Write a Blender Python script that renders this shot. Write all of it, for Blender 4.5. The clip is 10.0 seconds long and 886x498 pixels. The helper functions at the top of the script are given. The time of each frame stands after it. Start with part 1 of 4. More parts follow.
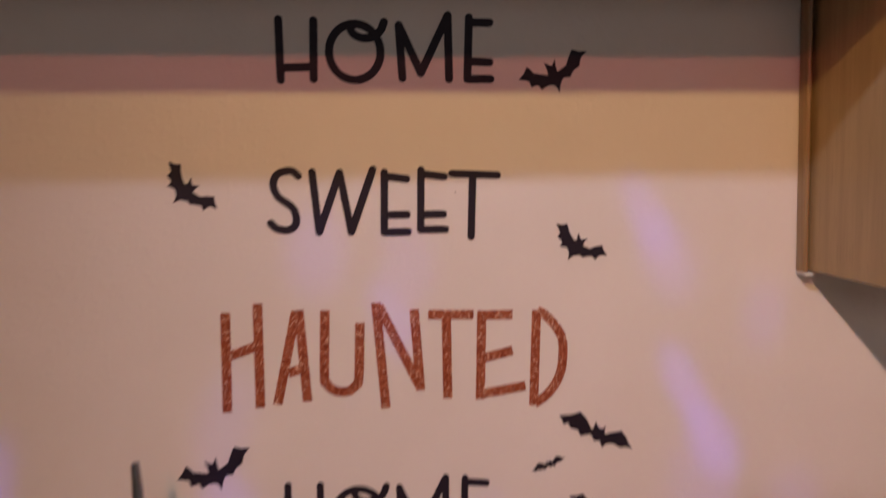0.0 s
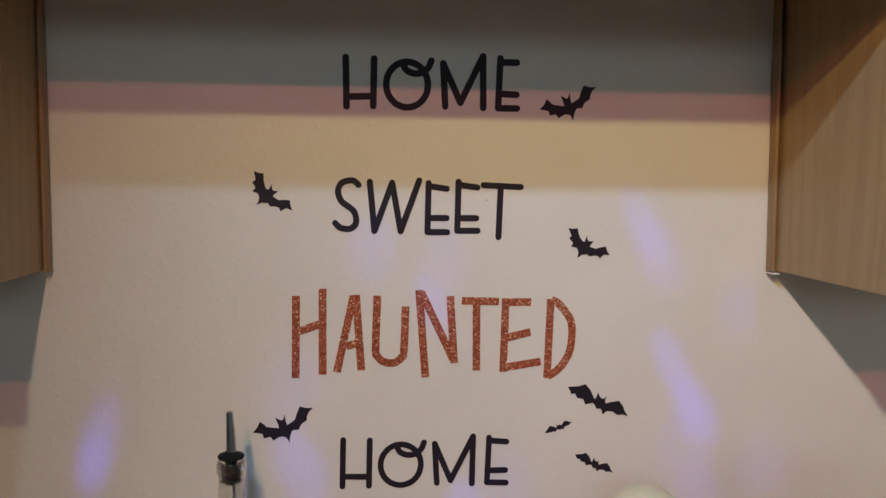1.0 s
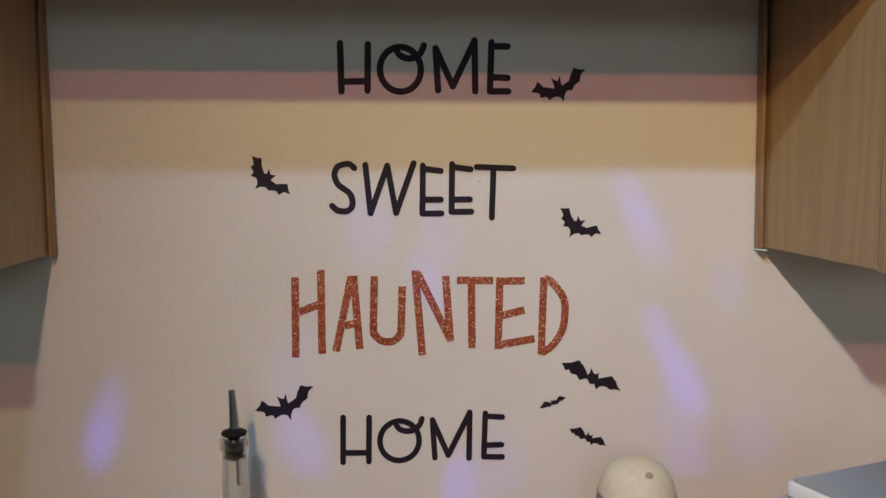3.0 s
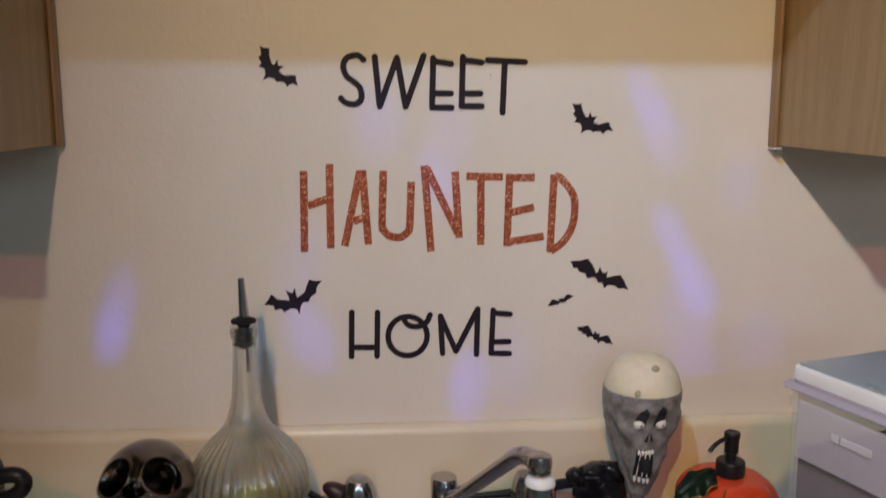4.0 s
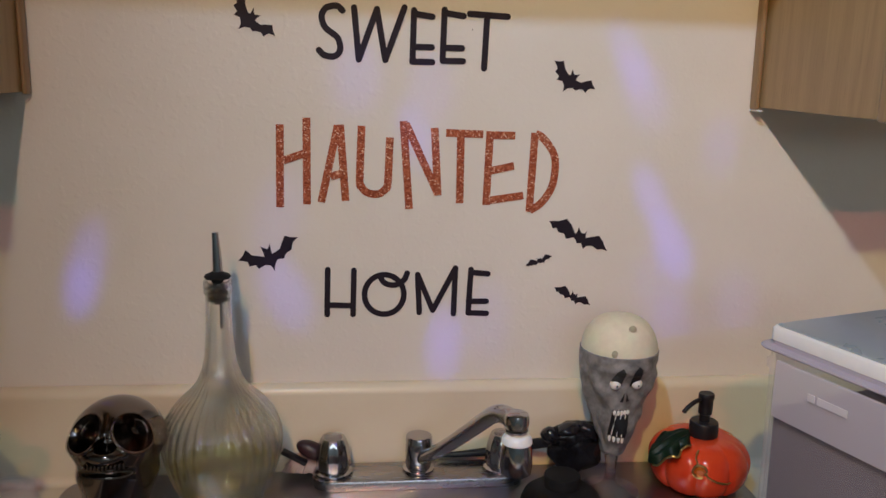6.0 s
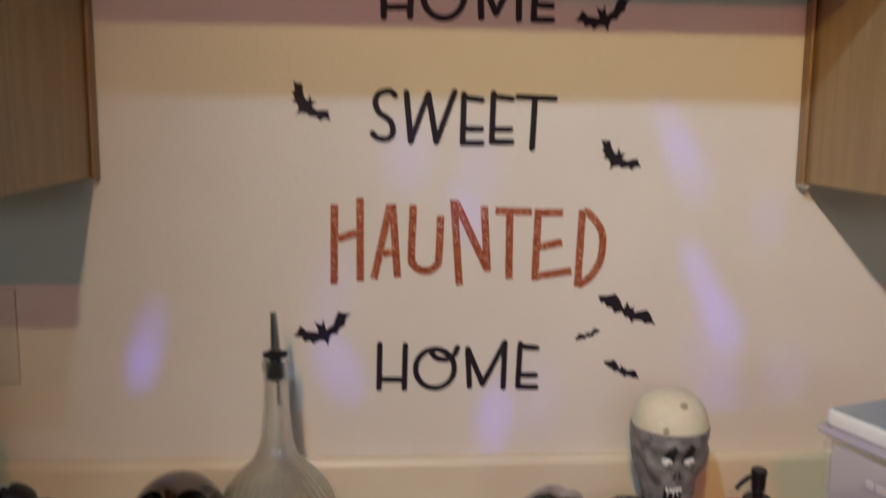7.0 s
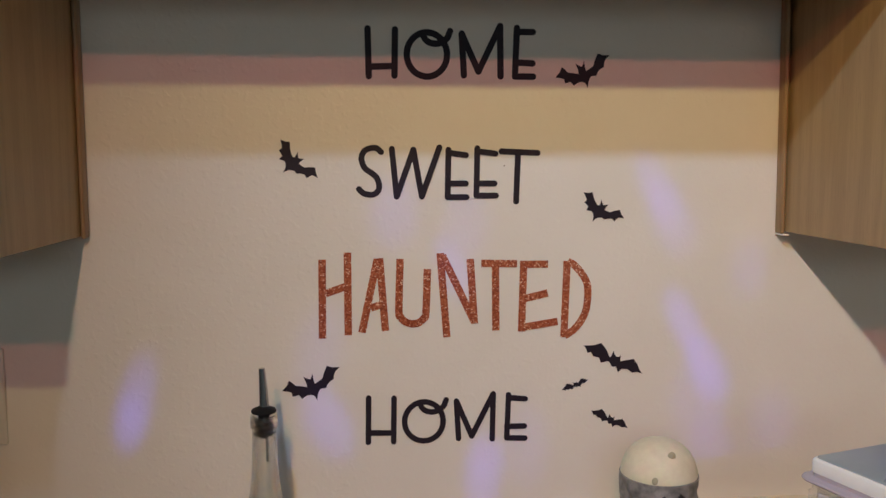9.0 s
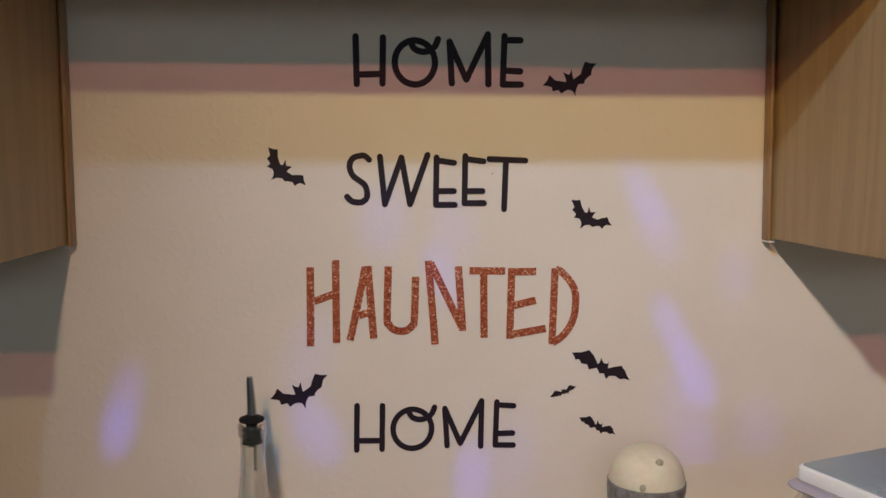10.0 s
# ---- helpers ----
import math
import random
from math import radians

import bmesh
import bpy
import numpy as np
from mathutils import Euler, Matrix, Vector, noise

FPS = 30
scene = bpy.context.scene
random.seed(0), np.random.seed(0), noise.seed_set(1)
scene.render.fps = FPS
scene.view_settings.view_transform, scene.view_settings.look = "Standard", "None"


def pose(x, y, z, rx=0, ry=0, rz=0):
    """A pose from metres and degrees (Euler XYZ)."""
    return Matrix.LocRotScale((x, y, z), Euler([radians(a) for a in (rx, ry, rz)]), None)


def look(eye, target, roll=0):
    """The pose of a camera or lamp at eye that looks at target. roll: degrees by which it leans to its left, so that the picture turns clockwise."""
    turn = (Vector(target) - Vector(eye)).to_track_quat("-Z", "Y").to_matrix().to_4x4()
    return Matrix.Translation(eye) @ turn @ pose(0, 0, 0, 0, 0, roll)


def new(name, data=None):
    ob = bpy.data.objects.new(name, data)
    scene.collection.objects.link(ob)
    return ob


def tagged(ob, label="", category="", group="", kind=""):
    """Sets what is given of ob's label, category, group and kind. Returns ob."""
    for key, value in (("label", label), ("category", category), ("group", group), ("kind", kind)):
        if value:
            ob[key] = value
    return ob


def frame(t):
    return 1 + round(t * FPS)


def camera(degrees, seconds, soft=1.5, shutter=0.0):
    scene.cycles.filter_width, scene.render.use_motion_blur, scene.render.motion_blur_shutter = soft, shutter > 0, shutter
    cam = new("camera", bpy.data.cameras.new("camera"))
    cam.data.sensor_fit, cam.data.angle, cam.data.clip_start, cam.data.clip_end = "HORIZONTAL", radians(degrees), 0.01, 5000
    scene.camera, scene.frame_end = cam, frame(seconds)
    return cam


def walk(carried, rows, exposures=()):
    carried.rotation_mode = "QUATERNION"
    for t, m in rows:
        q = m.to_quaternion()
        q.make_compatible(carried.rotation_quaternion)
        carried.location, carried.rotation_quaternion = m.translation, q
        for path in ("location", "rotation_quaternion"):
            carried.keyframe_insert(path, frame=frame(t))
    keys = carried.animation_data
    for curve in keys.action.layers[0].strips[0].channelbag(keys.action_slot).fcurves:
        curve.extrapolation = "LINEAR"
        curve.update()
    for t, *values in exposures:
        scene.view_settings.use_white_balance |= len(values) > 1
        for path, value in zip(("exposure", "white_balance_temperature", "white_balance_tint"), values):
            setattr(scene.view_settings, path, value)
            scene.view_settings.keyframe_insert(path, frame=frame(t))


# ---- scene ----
cam = camera(55.1, 10.0, soft=1.5, shutter=0.5)
PATH = [
    (0, (-0.017, -0.883, 1.486), (0.17, 1.099, 1.289), -0.5),
    (0.2, (-0.026, -0.944, 1.460), (0.136, 1.039, 1.258), -0.8),
    (0.5, (-0.068, -1.016, 1.465), (0.145, 0.958, 1.231), -0.1),
    (1, (-0.077, -1.072, 1.489), (0.112, 0.912, 1.316), 0.6),
    (1.5, (-0.076, -1.093, 1.484), (0.09, 0.892, 1.296), -0.8),
    (2, (-0.075, -1.098, 1.482), (0.103, 0.886, 1.293), -0.4),
    (3.5, (-0.069, -1.102, 1.478), (0.114, 0.877, 1.255), -0.1),
    (3.7, (-0.072, -1.11, 1.459), (0.103, 0.863, 1.182), -0.1),
    (4, (-0.072, -1.101, 1.424), (0.092, 0.863, 1.083), 0.3),
    (4.2, (-0.062, -1.096, 1.413), (0.078, 0.865, 1.050), 0.4),
    (4.5, (-0.074, -1.095, 1.419), (0.067, 0.863, 1.035), 1.0),
    (4.7, (-0.076, -1.095, 1.421), (0.019, 0.860, 1.009), 1.2),
    (5, (-0.089, -1.097, 1.412), (-0.033, 0.86, 1.005), 1.2),
    (5.2, (-0.096, -1.095, 1.403), (-0.018, 0.863, 1.003), 0.9),
    (5.5, (-0.079, -1.089, 1.409), (0.12, 0.857, 0.992), 0.8),
    (5.7, (-0.075, -1.088, 1.411), (0.158, 0.853, 0.99), 1.4),
    (6.8, (-0.097, -1.091, 1.429), (0.085, 0.863, 1.042), 1.7),
    (7, (-0.1, -1.102, 1.452), (0.046, 0.869, 1.141), 0.8),
    (7.2, (-0.106, -1.111, 1.468), (0.038, 0.868, 1.219), 0.3),
    (7.5, (-0.103, -1.111, 1.468), (0.053, 0.871, 1.253), 0.1),
    (8, (-0.098, -1.117, 1.465), (0.068, 0.865, 1.257), 0.0),
    (8.5, (-0.094, -1.117, 1.466), (0.071, 0.865, 1.254), -0.0),
    (9, (-0.095, -1.114, 1.466), (0.072, 0.868, 1.257), 0.0),
    (9.5, (-0.097, -1.115, 1.469), (0.073, 0.867, 1.264), 0.1),
    (10, (-0.093, -1.115, 1.471), (0.098, 0.865, 1.271), 0.0),
]
EXPOSURES = [(0.0, -0.2, 7800, 46), (0.2, -0.14, 7000, 40), (0.5, -0.08, 6200, 20), (1.0, -0.02, 6280, 14), (5.7, -0.02, 6250, 15), (7.0, -0.02, 6680, 15), (10.0, -0.02, 6620, 15)]
walk(cam, [(t, look(eye, target, roll)) for t, eye, target, roll in PATH], EXPOSURES)

# ---- levels in metres ----
FLOOR, CEILING, COUNTER, DECK = -0.04, 2.40, 0.865, 0.878

# ---- world and light ----
world = bpy.data.worlds.new("world")
scene.world = world
world.use_nodes = True
world.node_tree.nodes["Background"].inputs[0].default_value = (0.55, 0.6, 0.62, 1)
world.node_tree.nodes["Background"].inputs[1].default_value = 0.05

# three coloured ceiling spots in a row at right angles to the sink wall, turned towards the right-hand counter
for y, colour, watts in ((-1.048, (0.36, 0.58, 0.90), 38), (-1.58, (1.0, 0.88, 0.35), 47.5), (-2.116, (1.0, 0.28, 0.2), 36.5)):
    data = bpy.data.lights.new("ceiling_spot", "SPOT")
    data.energy, data.color, data.shadow_soft_size = watts, colour, 0.022
    data.spot_size, data.spot_blend = radians(115), 1.0
    new("ceiling_spot", data).matrix_world = look((-0.300, y, 2.228), (1.2 if y < -2 else 1.4, 0, 0.28))

# unseen cool fill lamp, added in the room behind to lift the shade
data = bpy.data.lights.new("fill_lamp", "AREA")
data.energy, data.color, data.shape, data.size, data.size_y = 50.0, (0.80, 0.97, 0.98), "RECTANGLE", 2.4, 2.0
new("fill_lamp", data).matrix_world = look((0.2, -5.0, CEILING - 0.02), (0.2, -4.3, 1.2))

# a party projector at the back of the room throws small violet patches
PROJECTOR = (0.5, -2.7, 2.10)
# each beam: its target, cone in degrees, length over width, lean and strength
for target, size, long, lean, watts in (((-0.405, 0, 1.150), 1.15, 2.7, 14, 115), ((-0.412, 0, 1.125), 0.9, 1.8, 6, 90),
                                        ((0.330, 0, 1.246), 1.1, 2.4, -26, 115), ((0.366, 0, 1.180), 1.35, 1.9, -28, 130), ((0.352, 0, 1.13), 2.0, 1.6, -10, 45),
                                        ((0.285, 0, 1.430), 1.1, 2.4, -28, 75), ((0.310, 0, 1.385), 1.6, 1.7, -24, 60), ((0.42, 0, 1.318), 1.4, 1.5, 0, 45),
                                        ((0.012, 0, 1.325), 1.1, 2.2, -22, 90), ((-0.065, 0, 1.395), 1.7, 1.4, 0, 60), ((0.03, 0, 1.385), 1.5, 1.6, -15, 45),
                                        ((0.055, 0, 1.045), 1.4, 1.8, 4, 135), ((0.115, 0, 1.075), 1.5, 2.0, 0, 45), ((-0.165, 0, 1.215), 1.6, 2.0, 10, 40),
                                        ((-0.155, 0, 1.115), 1.5, 1.8, -25, 115), ((0.46, 0, 1.10), 1.9, 1.3, 0, 40), ((0.378, 0, 1.057), 1.7, 1.8, -10, 55),
                                        # broad violet fill added over the sink, not patches on the wall
                                        ((0.0, -0.1, 0.92), 20, 0.6, 0, 14), ((0.38, -0.25, 1.05), 9, 1.0, 0, 34)):
    data = bpy.data.lights.new("violet_beam", "SPOT")
    data.energy, data.color, data.shadow_soft_size = 0.86 * watts, (0.10, 0.10, 1.0), 0.3 if size > 5 else 0.010
    data.spot_size, data.spot_blend = radians(size), 1.0
    new("violet_beam", data).matrix_world = look(PROJECTOR, target) @ pose(0, 0, 0, 0, 0, -lean) @ Matrix.Diagonal((1, long, 1, 1))


# ---- materials ----
def material(name, colour, rough=0.5, metal=0.0, **more):
    m = bpy.data.materials.new(name)
    m.use_nodes = True
    b = m.node_tree.nodes["Principled BSDF"]
    b.inputs["Base Color"].default_value = (*colour, 1)
    b.inputs["Roughness"].default_value = rough
    b.inputs["Metallic"].default_value = metal
    for key, value in more.items():
        b.inputs[key.replace("_", " ")].default_value = value
    return m


def nodes_of(m):
    return m.node_tree.nodes, m.node_tree.links, m.node_tree.nodes["Principled BSDF"]


def coords(m, scale=(1, 1, 1), kind="Object", offset=(0, 0, 0)):
    n, l, b = nodes_of(m)
    c, p = n.new("ShaderNodeTexCoord"), n.new("ShaderNodeMapping")
    p.inputs["Scale"].default_value, p.inputs["Location"].default_value = scale, offset
    l.new(c.outputs[kind], p.inputs["Vector"])
    return p.outputs["Vector"]


def noise_tex(m, vector, scale, detail=3.0, rough=0.5):
    n, l, b = nodes_of(m)
    t = n.new("ShaderNodeTexNoise")
    t.inputs["Scale"].default_value, t.inputs["Detail"].default_value, t.inputs["Roughness"].default_value = scale, detail, rough
    l.new(vector, t.inputs["Vector"])
    return t.outputs["Fac"]


def ramp(m, fac, stops):
    n, l, b = nodes_of(m)
    r = n.new("ShaderNodeValToRGB")
    while len(r.color_ramp.elements) < len(stops):
        r.color_ramp.elements.new(0.5)
    for e, (at, c) in zip(r.color_ramp.elements, stops):
        e.position, e.color = at, (*c, 1)
    l.new(fac, r.inputs["Fac"])
    return r.outputs["Color"]


def mix(m, fac, a, b2, kind="MIX"):
    n, l, b = nodes_of(m)
    x = n.new("ShaderNodeMix")
    x.data_type, x.blend_type = "RGBA", kind
    for value, slot in ((fac, 0), (a, 6), (b2, 7)):
        if isinstance(value, (int, float)):
            x.inputs[slot].default_value = value
        elif isinstance(value, tuple):
            x.inputs[slot].default_value = (*value, 1)
        else:
            l.new(value, x.inputs[slot])
    return x.outputs[2]


def bump(m, height, strength, distance):
    n, l, b = nodes_of(m)
    k = n.new("ShaderNodeBump")
    k.inputs["Strength"].default_value, k.inputs["Distance"].default_value = strength, distance
    l.new(height, k.inputs["Height"])
    l.new(k.outputs["Normal"], b.inputs["Normal"])


def set_rough(m, fac, low, high):
    n, l, b = nodes_of(m)
    k = n.new("ShaderNodeMapRange")
    k.inputs["To Min"].default_value, k.inputs["To Max"].default_value = low, high
    l.new(fac, k.inputs["Value"])
    l.new(k.outputs["Result"], b.inputs["Roughness"])


def specks(m, vector, scale, size):
    """A factor that is 1 in a few small dots."""
    n, l, b = nodes_of(m)
    v = n.new("ShaderNodeTexVoronoi")
    v.inputs["Scale"].default_value = scale
    l.new(vector, v.inputs["Vector"])
    near = n.new("ShaderNodeMath")
    near.operation = "LESS_THAN"
    l.new(v.outputs["Distance"], near.inputs[0])
    near.inputs[1].default_value = size
    pick = n.new("ShaderNodeSeparateColor")
    l.new(v.outputs["Color"], pick.inputs[0])
    few = n.new("ShaderNodeMath")
    few.operation = "GREATER_THAN"
    l.new(pick.outputs[0], few.inputs[0])
    few.inputs[1].default_value = 0.72
    both = n.new("ShaderNodeMath")
    both.operation = "MULTIPLY"
    l.new(near.outputs[0], both.inputs[0])
    l.new(few.outputs[0], both.inputs[1])
    return both.outputs[0]


def painted(name, base, dirt, rough, grain, lift, dots=0.0):
    """Rolled paint or laminate: cloudy tone, a fine orange peel and a few dark dots."""
    m = material(name, base, rough)
    n, l, b = nodes_of(m)
    v = coords(m)
    cloud = ramp(m, noise_tex(m, v, 3.5, 5, 0.6), ((0.35, base), (0.75, dirt)))
    if dots:
        cloud = mix(m, specks(m, v, 11.0, dots), cloud, (0.12, 0.08, 0.05))
    l.new(cloud, b.inputs["Base Color"])
    fine = noise_tex(m, v, grain, 4, 0.6)
    # droplets of the roller stand out between the fine grain
    drops = ramp(m, noise_tex(m, v, grain * 0.42, 2, 0.4), ((0.52, (0, 0, 0)), (0.68, (1, 1, 1))))
    bump(m, mix(m, 0.55, fine, drops), 0.45, lift)
    set_rough(m, noise_tex(m, v, 30, 3), rough - 0.08, rough + 0.1)
    return m


def wooden(name, light, dark, rough=0.42, scale=1.0):
    """Oak veneer with upright grain: faint cathedral arches, short dark pores and a soft broad tone."""
    m = material(name, light, rough)
    n, l, b = nodes_of(m)
    v = coords(m, (7 * scale, 7 * scale, 0.62 * scale), offset=(1.6, 0.95, -0.35))
    wave = n.new("ShaderNodeTexWave")
    wave.wave_type, wave.rings_direction = "RINGS", "SPHERICAL"
    wave.inputs["Scale"].default_value, wave.inputs["Distortion"].default_value = 5.5, 5.0
    wave.inputs["Detail"].default_value, wave.inputs["Detail Scale"].default_value = 4.0, 1.1
    l.new(v, wave.inputs["Vector"])
    fibres = noise_tex(m, coords(m, (420, 420, 7)), 1.0, 4, 0.65)
    pores = noise_tex(m, coords(m, (700, 700, 26)), 1.0, 2, 0.5)
    broad = noise_tex(m, coords(m, (11, 11, 1.0)), 1.0, 3)
    c = ramp(m, wave.outputs["Fac"], ((0.25, light), (0.95, tuple(0.74 * a + 0.26 * d for a, d in zip(light, dark)))))
    c = mix(m, ramp(m, fibres, ((0.42, (0, 0, 0)), (0.72, (0.3, 0.3, 0.3)))), c, dark)
    c = mix(m, ramp(m, pores, ((0.60, (0, 0, 0)), (0.70, (0.4, 0.4, 0.4)))), c, tuple(0.75 * d for d in dark))
    c = mix(m, ramp(m, broad, ((0.35, (0, 0, 0)), (0.75, (0.16, 0.16, 0.16)))), c, dark)
    l.new(c, b.inputs["Base Color"])
    bump(m, fibres, 0.25, 0.0004)
    return m


def metal(name, colour, rough, scratch=(60, 60, 60)):
    m = material(name, colour, rough, 1.0)
    f = noise_tex(m, coords(m, scratch), 1.0, 4, 0.6)
    set_rough(m, f, max(0.03, rough - 0.06), rough + 0.14)
    return m


def glossy(name, colour, second, rough, scale=25):
    m = material(name, colour, rough)
    n, l, b = nodes_of(m)
    f = noise_tex(m, coords(m), scale, 4, 0.6)
    l.new(ramp(m, f, ((0.35, colour), (0.75, second))), b.inputs["Base Color"])
    set_rough(m, noise_tex(m, coords(m), scale * 3, 3), max(0.03, rough - 0.05), rough + 0.12)
    return m


wall_paint = painted("wall_paint", (0.78, 0.74, 0.68), (0.72, 0.67, 0.60), 0.42, 260, 0.0007, 0.012)
# the unseen room's cool tone is chosen to tint the bounced light
room_paint = painted("room_paint", (0.42, 0.48, 0.50), (0.38, 0.435, 0.455), 0.6, 200, 0.0007)
laminate = painted("cream_laminate", (0.75, 0.68, 0.53), (0.68, 0.59, 0.44), 0.34, 420, 0.0002, 0.014)
floor_vinyl = painted("floor_vinyl", (0.36, 0.28, 0.2), (0.28, 0.2, 0.14), 0.45, 120, 0.0005)
oak = wooden("oak_veneer", (0.41, 0.27, 0.132), (0.24, 0.143, 0.062))
oak_trim = wooden("oak_trim", (0.36, 0.22, 0.11), (0.20, 0.11, 0.05), 0.38, 1.6)
raw_edge = material("raw_edge", (0.85, 0.82, 0.75), 0.7)
vinyl = glossy("black_vinyl", (0.017, 0.011, 0.019), (0.024, 0.017, 0.026), 0.5)
vinyl.node_tree.nodes["Principled BSDF"].inputs["Specular IOR Level"].default_value = 0.2
steel = metal("brushed_steel", (0.36, 0.345, 0.365), 0.36, (8, 300, 60))
chrome = metal("chrome", (0.46, 0.445, 0.46), 0.10)
# darker and rougher than the other chrome
dull_chrome = metal("dull_chrome", (0.34, 0.325, 0.335), 0.22, (30, 200, 60))
dark_chrome = metal("smoked_chrome", (0.165, 0.137, 0.12), 0.075, (25, 25, 25))
black_plastic = glossy("black_plastic", (0.009, 0.008, 0.011), (0.017, 0.015, 0.019), 0.38)
black_plastic.node_tree.nodes["Principled BSDF"].inputs["Specular IOR Level"].default_value = 0.3
glossy_black = glossy("glossy_black", (0.008, 0.008, 0.010), (0.014, 0.013, 0.016), 0.16)
rack_wire = metal("rack_wire", (0.32, 0.31, 0.31), 0.25)
cord_rubber = glossy("cord_rubber", (0.34, 0.32, 0.31), (0.26, 0.24, 0.23), 0.5)
black_rubber = glossy("black_rubber", (0.010, 0.010, 0.011), (0.018, 0.017, 0.017), 0.55)
black_rubber.node_tree.nodes["Principled BSDF"].inputs["Specular IOR Level"].default_value = 0.14
white_plastic = glossy("white_plastic", (0.8, 0.8, 0.82), (0.72, 0.72, 0.74), 0.35)
plate_plastic = glossy("ivory_plastic", (0.66, 0.62, 0.55), (0.6, 0.56, 0.48), 0.35)
# reflection on the white lid's top, put into its colour
lid_reflection = glossy("lid_reflection_blue", (0.34, 0.40, 0.45), (0.29, 0.35, 0.40), 0.25, 6)
orange_glaze = glossy("orange_glaze", (0.68, 0.07, 0.022), (0.52, 0.035, 0.014), 0.1, 18)
green_glaze = glossy("green_glaze", (0.014, 0.045, 0.022), (0.005, 0.018, 0.010), 0.42, 90)
gold = metal("gold_paint", (0.5, 0.36, 0.14), 0.3)
grey_resin = glossy("grey_resin", (0.29, 0.28, 0.275), (0.085, 0.083, 0.085), 0.38, 75)
cream_resin = glossy("cream_resin", (0.76, 0.71, 0.55), (0.68, 0.63, 0.48), 0.6, 90)
cream_resin.node_tree.nodes["Principled BSDF"].inputs["Subsurface Weight"].default_value = 0.3
cream_resin.node_tree.nodes["Principled BSDF"].inputs["Subsurface Scale"].default_value = 0.02
pit_paint = material("pit_paint", (0.40, 0.36, 0.25), 0.6)
bone = glossy("bone_paint", (0.80, 0.78, 0.76), (0.62, 0.60, 0.57), 0.5, 80)
pupil_black = material("black_paint", (0.01, 0.01, 0.012), 0.5)
maroon = glossy("maroon_plastic", (0.035, 0.012, 0.016), (0.02, 0.008, 0.011), 0.35)
bristle = material("pale_bristle", (0.46, 0.36, 0.33), 0.7)
screen_foil = metal("silver_foil", (0.62, 0.66, 0.8), 0.14, (12, 12, 12))
contents_mauve = glossy("dispenser_contents", (0.105, 0.08, 0.098), (0.072, 0.055, 0.068), 0.8, 60)
jewel = material("orange_jewel", (0.9, 0.25, 0.03), 0.05, Transmission_Weight=0.6, IOR=1.6)


def clear(name, colour, rough, ior=1.49, weight=1.0):
    return material(name, colour, rough, 0.0, Transmission_Weight=weight, IOR=ior)


def thin_glass(name, colour, rough, ior, share):
    """Thin clear walls: part of the light goes straight through, the rest bends and shines."""
    m = clear(name, colour, rough, ior)
    n, l, b = nodes_of(m)
    t, x = n.new("ShaderNodeBsdfTransparent"), n.new("ShaderNodeMixShader")
    t.inputs["Color"].default_value = (*colour, 1)
    x.inputs["Fac"].default_value = share
    l.new(b.outputs["BSDF"], x.inputs[1])
    l.new(t.outputs["BSDF"], x.inputs[2])
    l.new(x.outputs["Shader"], n["Material Output"].inputs["Surface"])
    return m


def pane_glass(name, tint, haze=0.05, edge=0.55, rough=0.09):
    """Clear glass walls: see-through, glossier at grazing angles."""
    m = bpy.data.materials.new(name)
    m.use_nodes = True
    n, l = m.node_tree.nodes, m.node_tree.links
    n.remove(n["Principled BSDF"])
    t, g, f, x = n.new("ShaderNodeBsdfTransparent"), n.new("ShaderNodeBsdfGlossy"), n.new("ShaderNodeLayerWeight"), n.new("ShaderNodeMixShader")
    t.inputs["Color"].default_value = (*tint, 1)
    g.inputs["Roughness"].default_value = rough
    f.inputs["Blend"].default_value = 0.5
    steep, share = n.new("ShaderNodeMath"), n.new("ShaderNodeMapRange")
    steep.operation = "POWER"
    steep.inputs[1].default_value = 2.4
    share.inputs["To Min"].default_value, share.inputs["To Max"].default_value = 0.04, edge
    l.new(f.outputs["Facing"], steep.inputs[0])
    l.new(steep.outputs[0], share.inputs["Value"])
    l.new(share.outputs["Result"], x.inputs["Fac"])
    dust, film = n.new("ShaderNodeBsdfDiffuse"), n.new("ShaderNodeMixShader")
    dust.inputs["Color"].default_value = (0.8, 0.8, 0.74, 1)
    film.inputs["Fac"].default_value = haze
    l.new(t.outputs["BSDF"], film.inputs[1])
    l.new(dust.outputs["BSDF"], film.inputs[2])
    l.new(film.outputs["Shader"], x.inputs[1])
    l.new(g.outputs["BSDF"], x.inputs[2])
    l.new(x.outputs["Shader"], n["Material Output"].inputs["Surface"])
    return m


glass = thin_glass("clear_glass", (0.995, 0.995, 0.975), 0.0, 1.33, 0.45)
for socket, value in (("Coat Weight", 1.0), ("Coat IOR", 2.1), ("Coat Roughness", 0.06)):
    glass.node_tree.nodes["Principled BSDF"].inputs[socket].default_value = value
soap = pane_glass("pale_soap", (0.95, 0.91, 0.62), 0.06, 0.2)
acrylic = thin_glass("clear_acrylic", (0.93, 0.93, 0.96), 0.05, 1.45, 0.4)
cloudy = material("cloudy_plastic", (0.70, 0.66, 0.76), 0.2, Alpha=0.13)
cup_plastic = material("thin_cup_plastic", (0.74, 0.72, 0.74), 0.25, Alpha=0.07)
frosted = material("frosted_panel", (0.70, 0.66, 0.75), 0.4, Alpha=0.45)
embossed = material("embossed_frost", (0.78, 0.75, 0.82), 0.35, Alpha=0.6)
ridge = material("lavender_rim", (0.5, 0.46, 0.56), 0.25, Alpha=0.75)


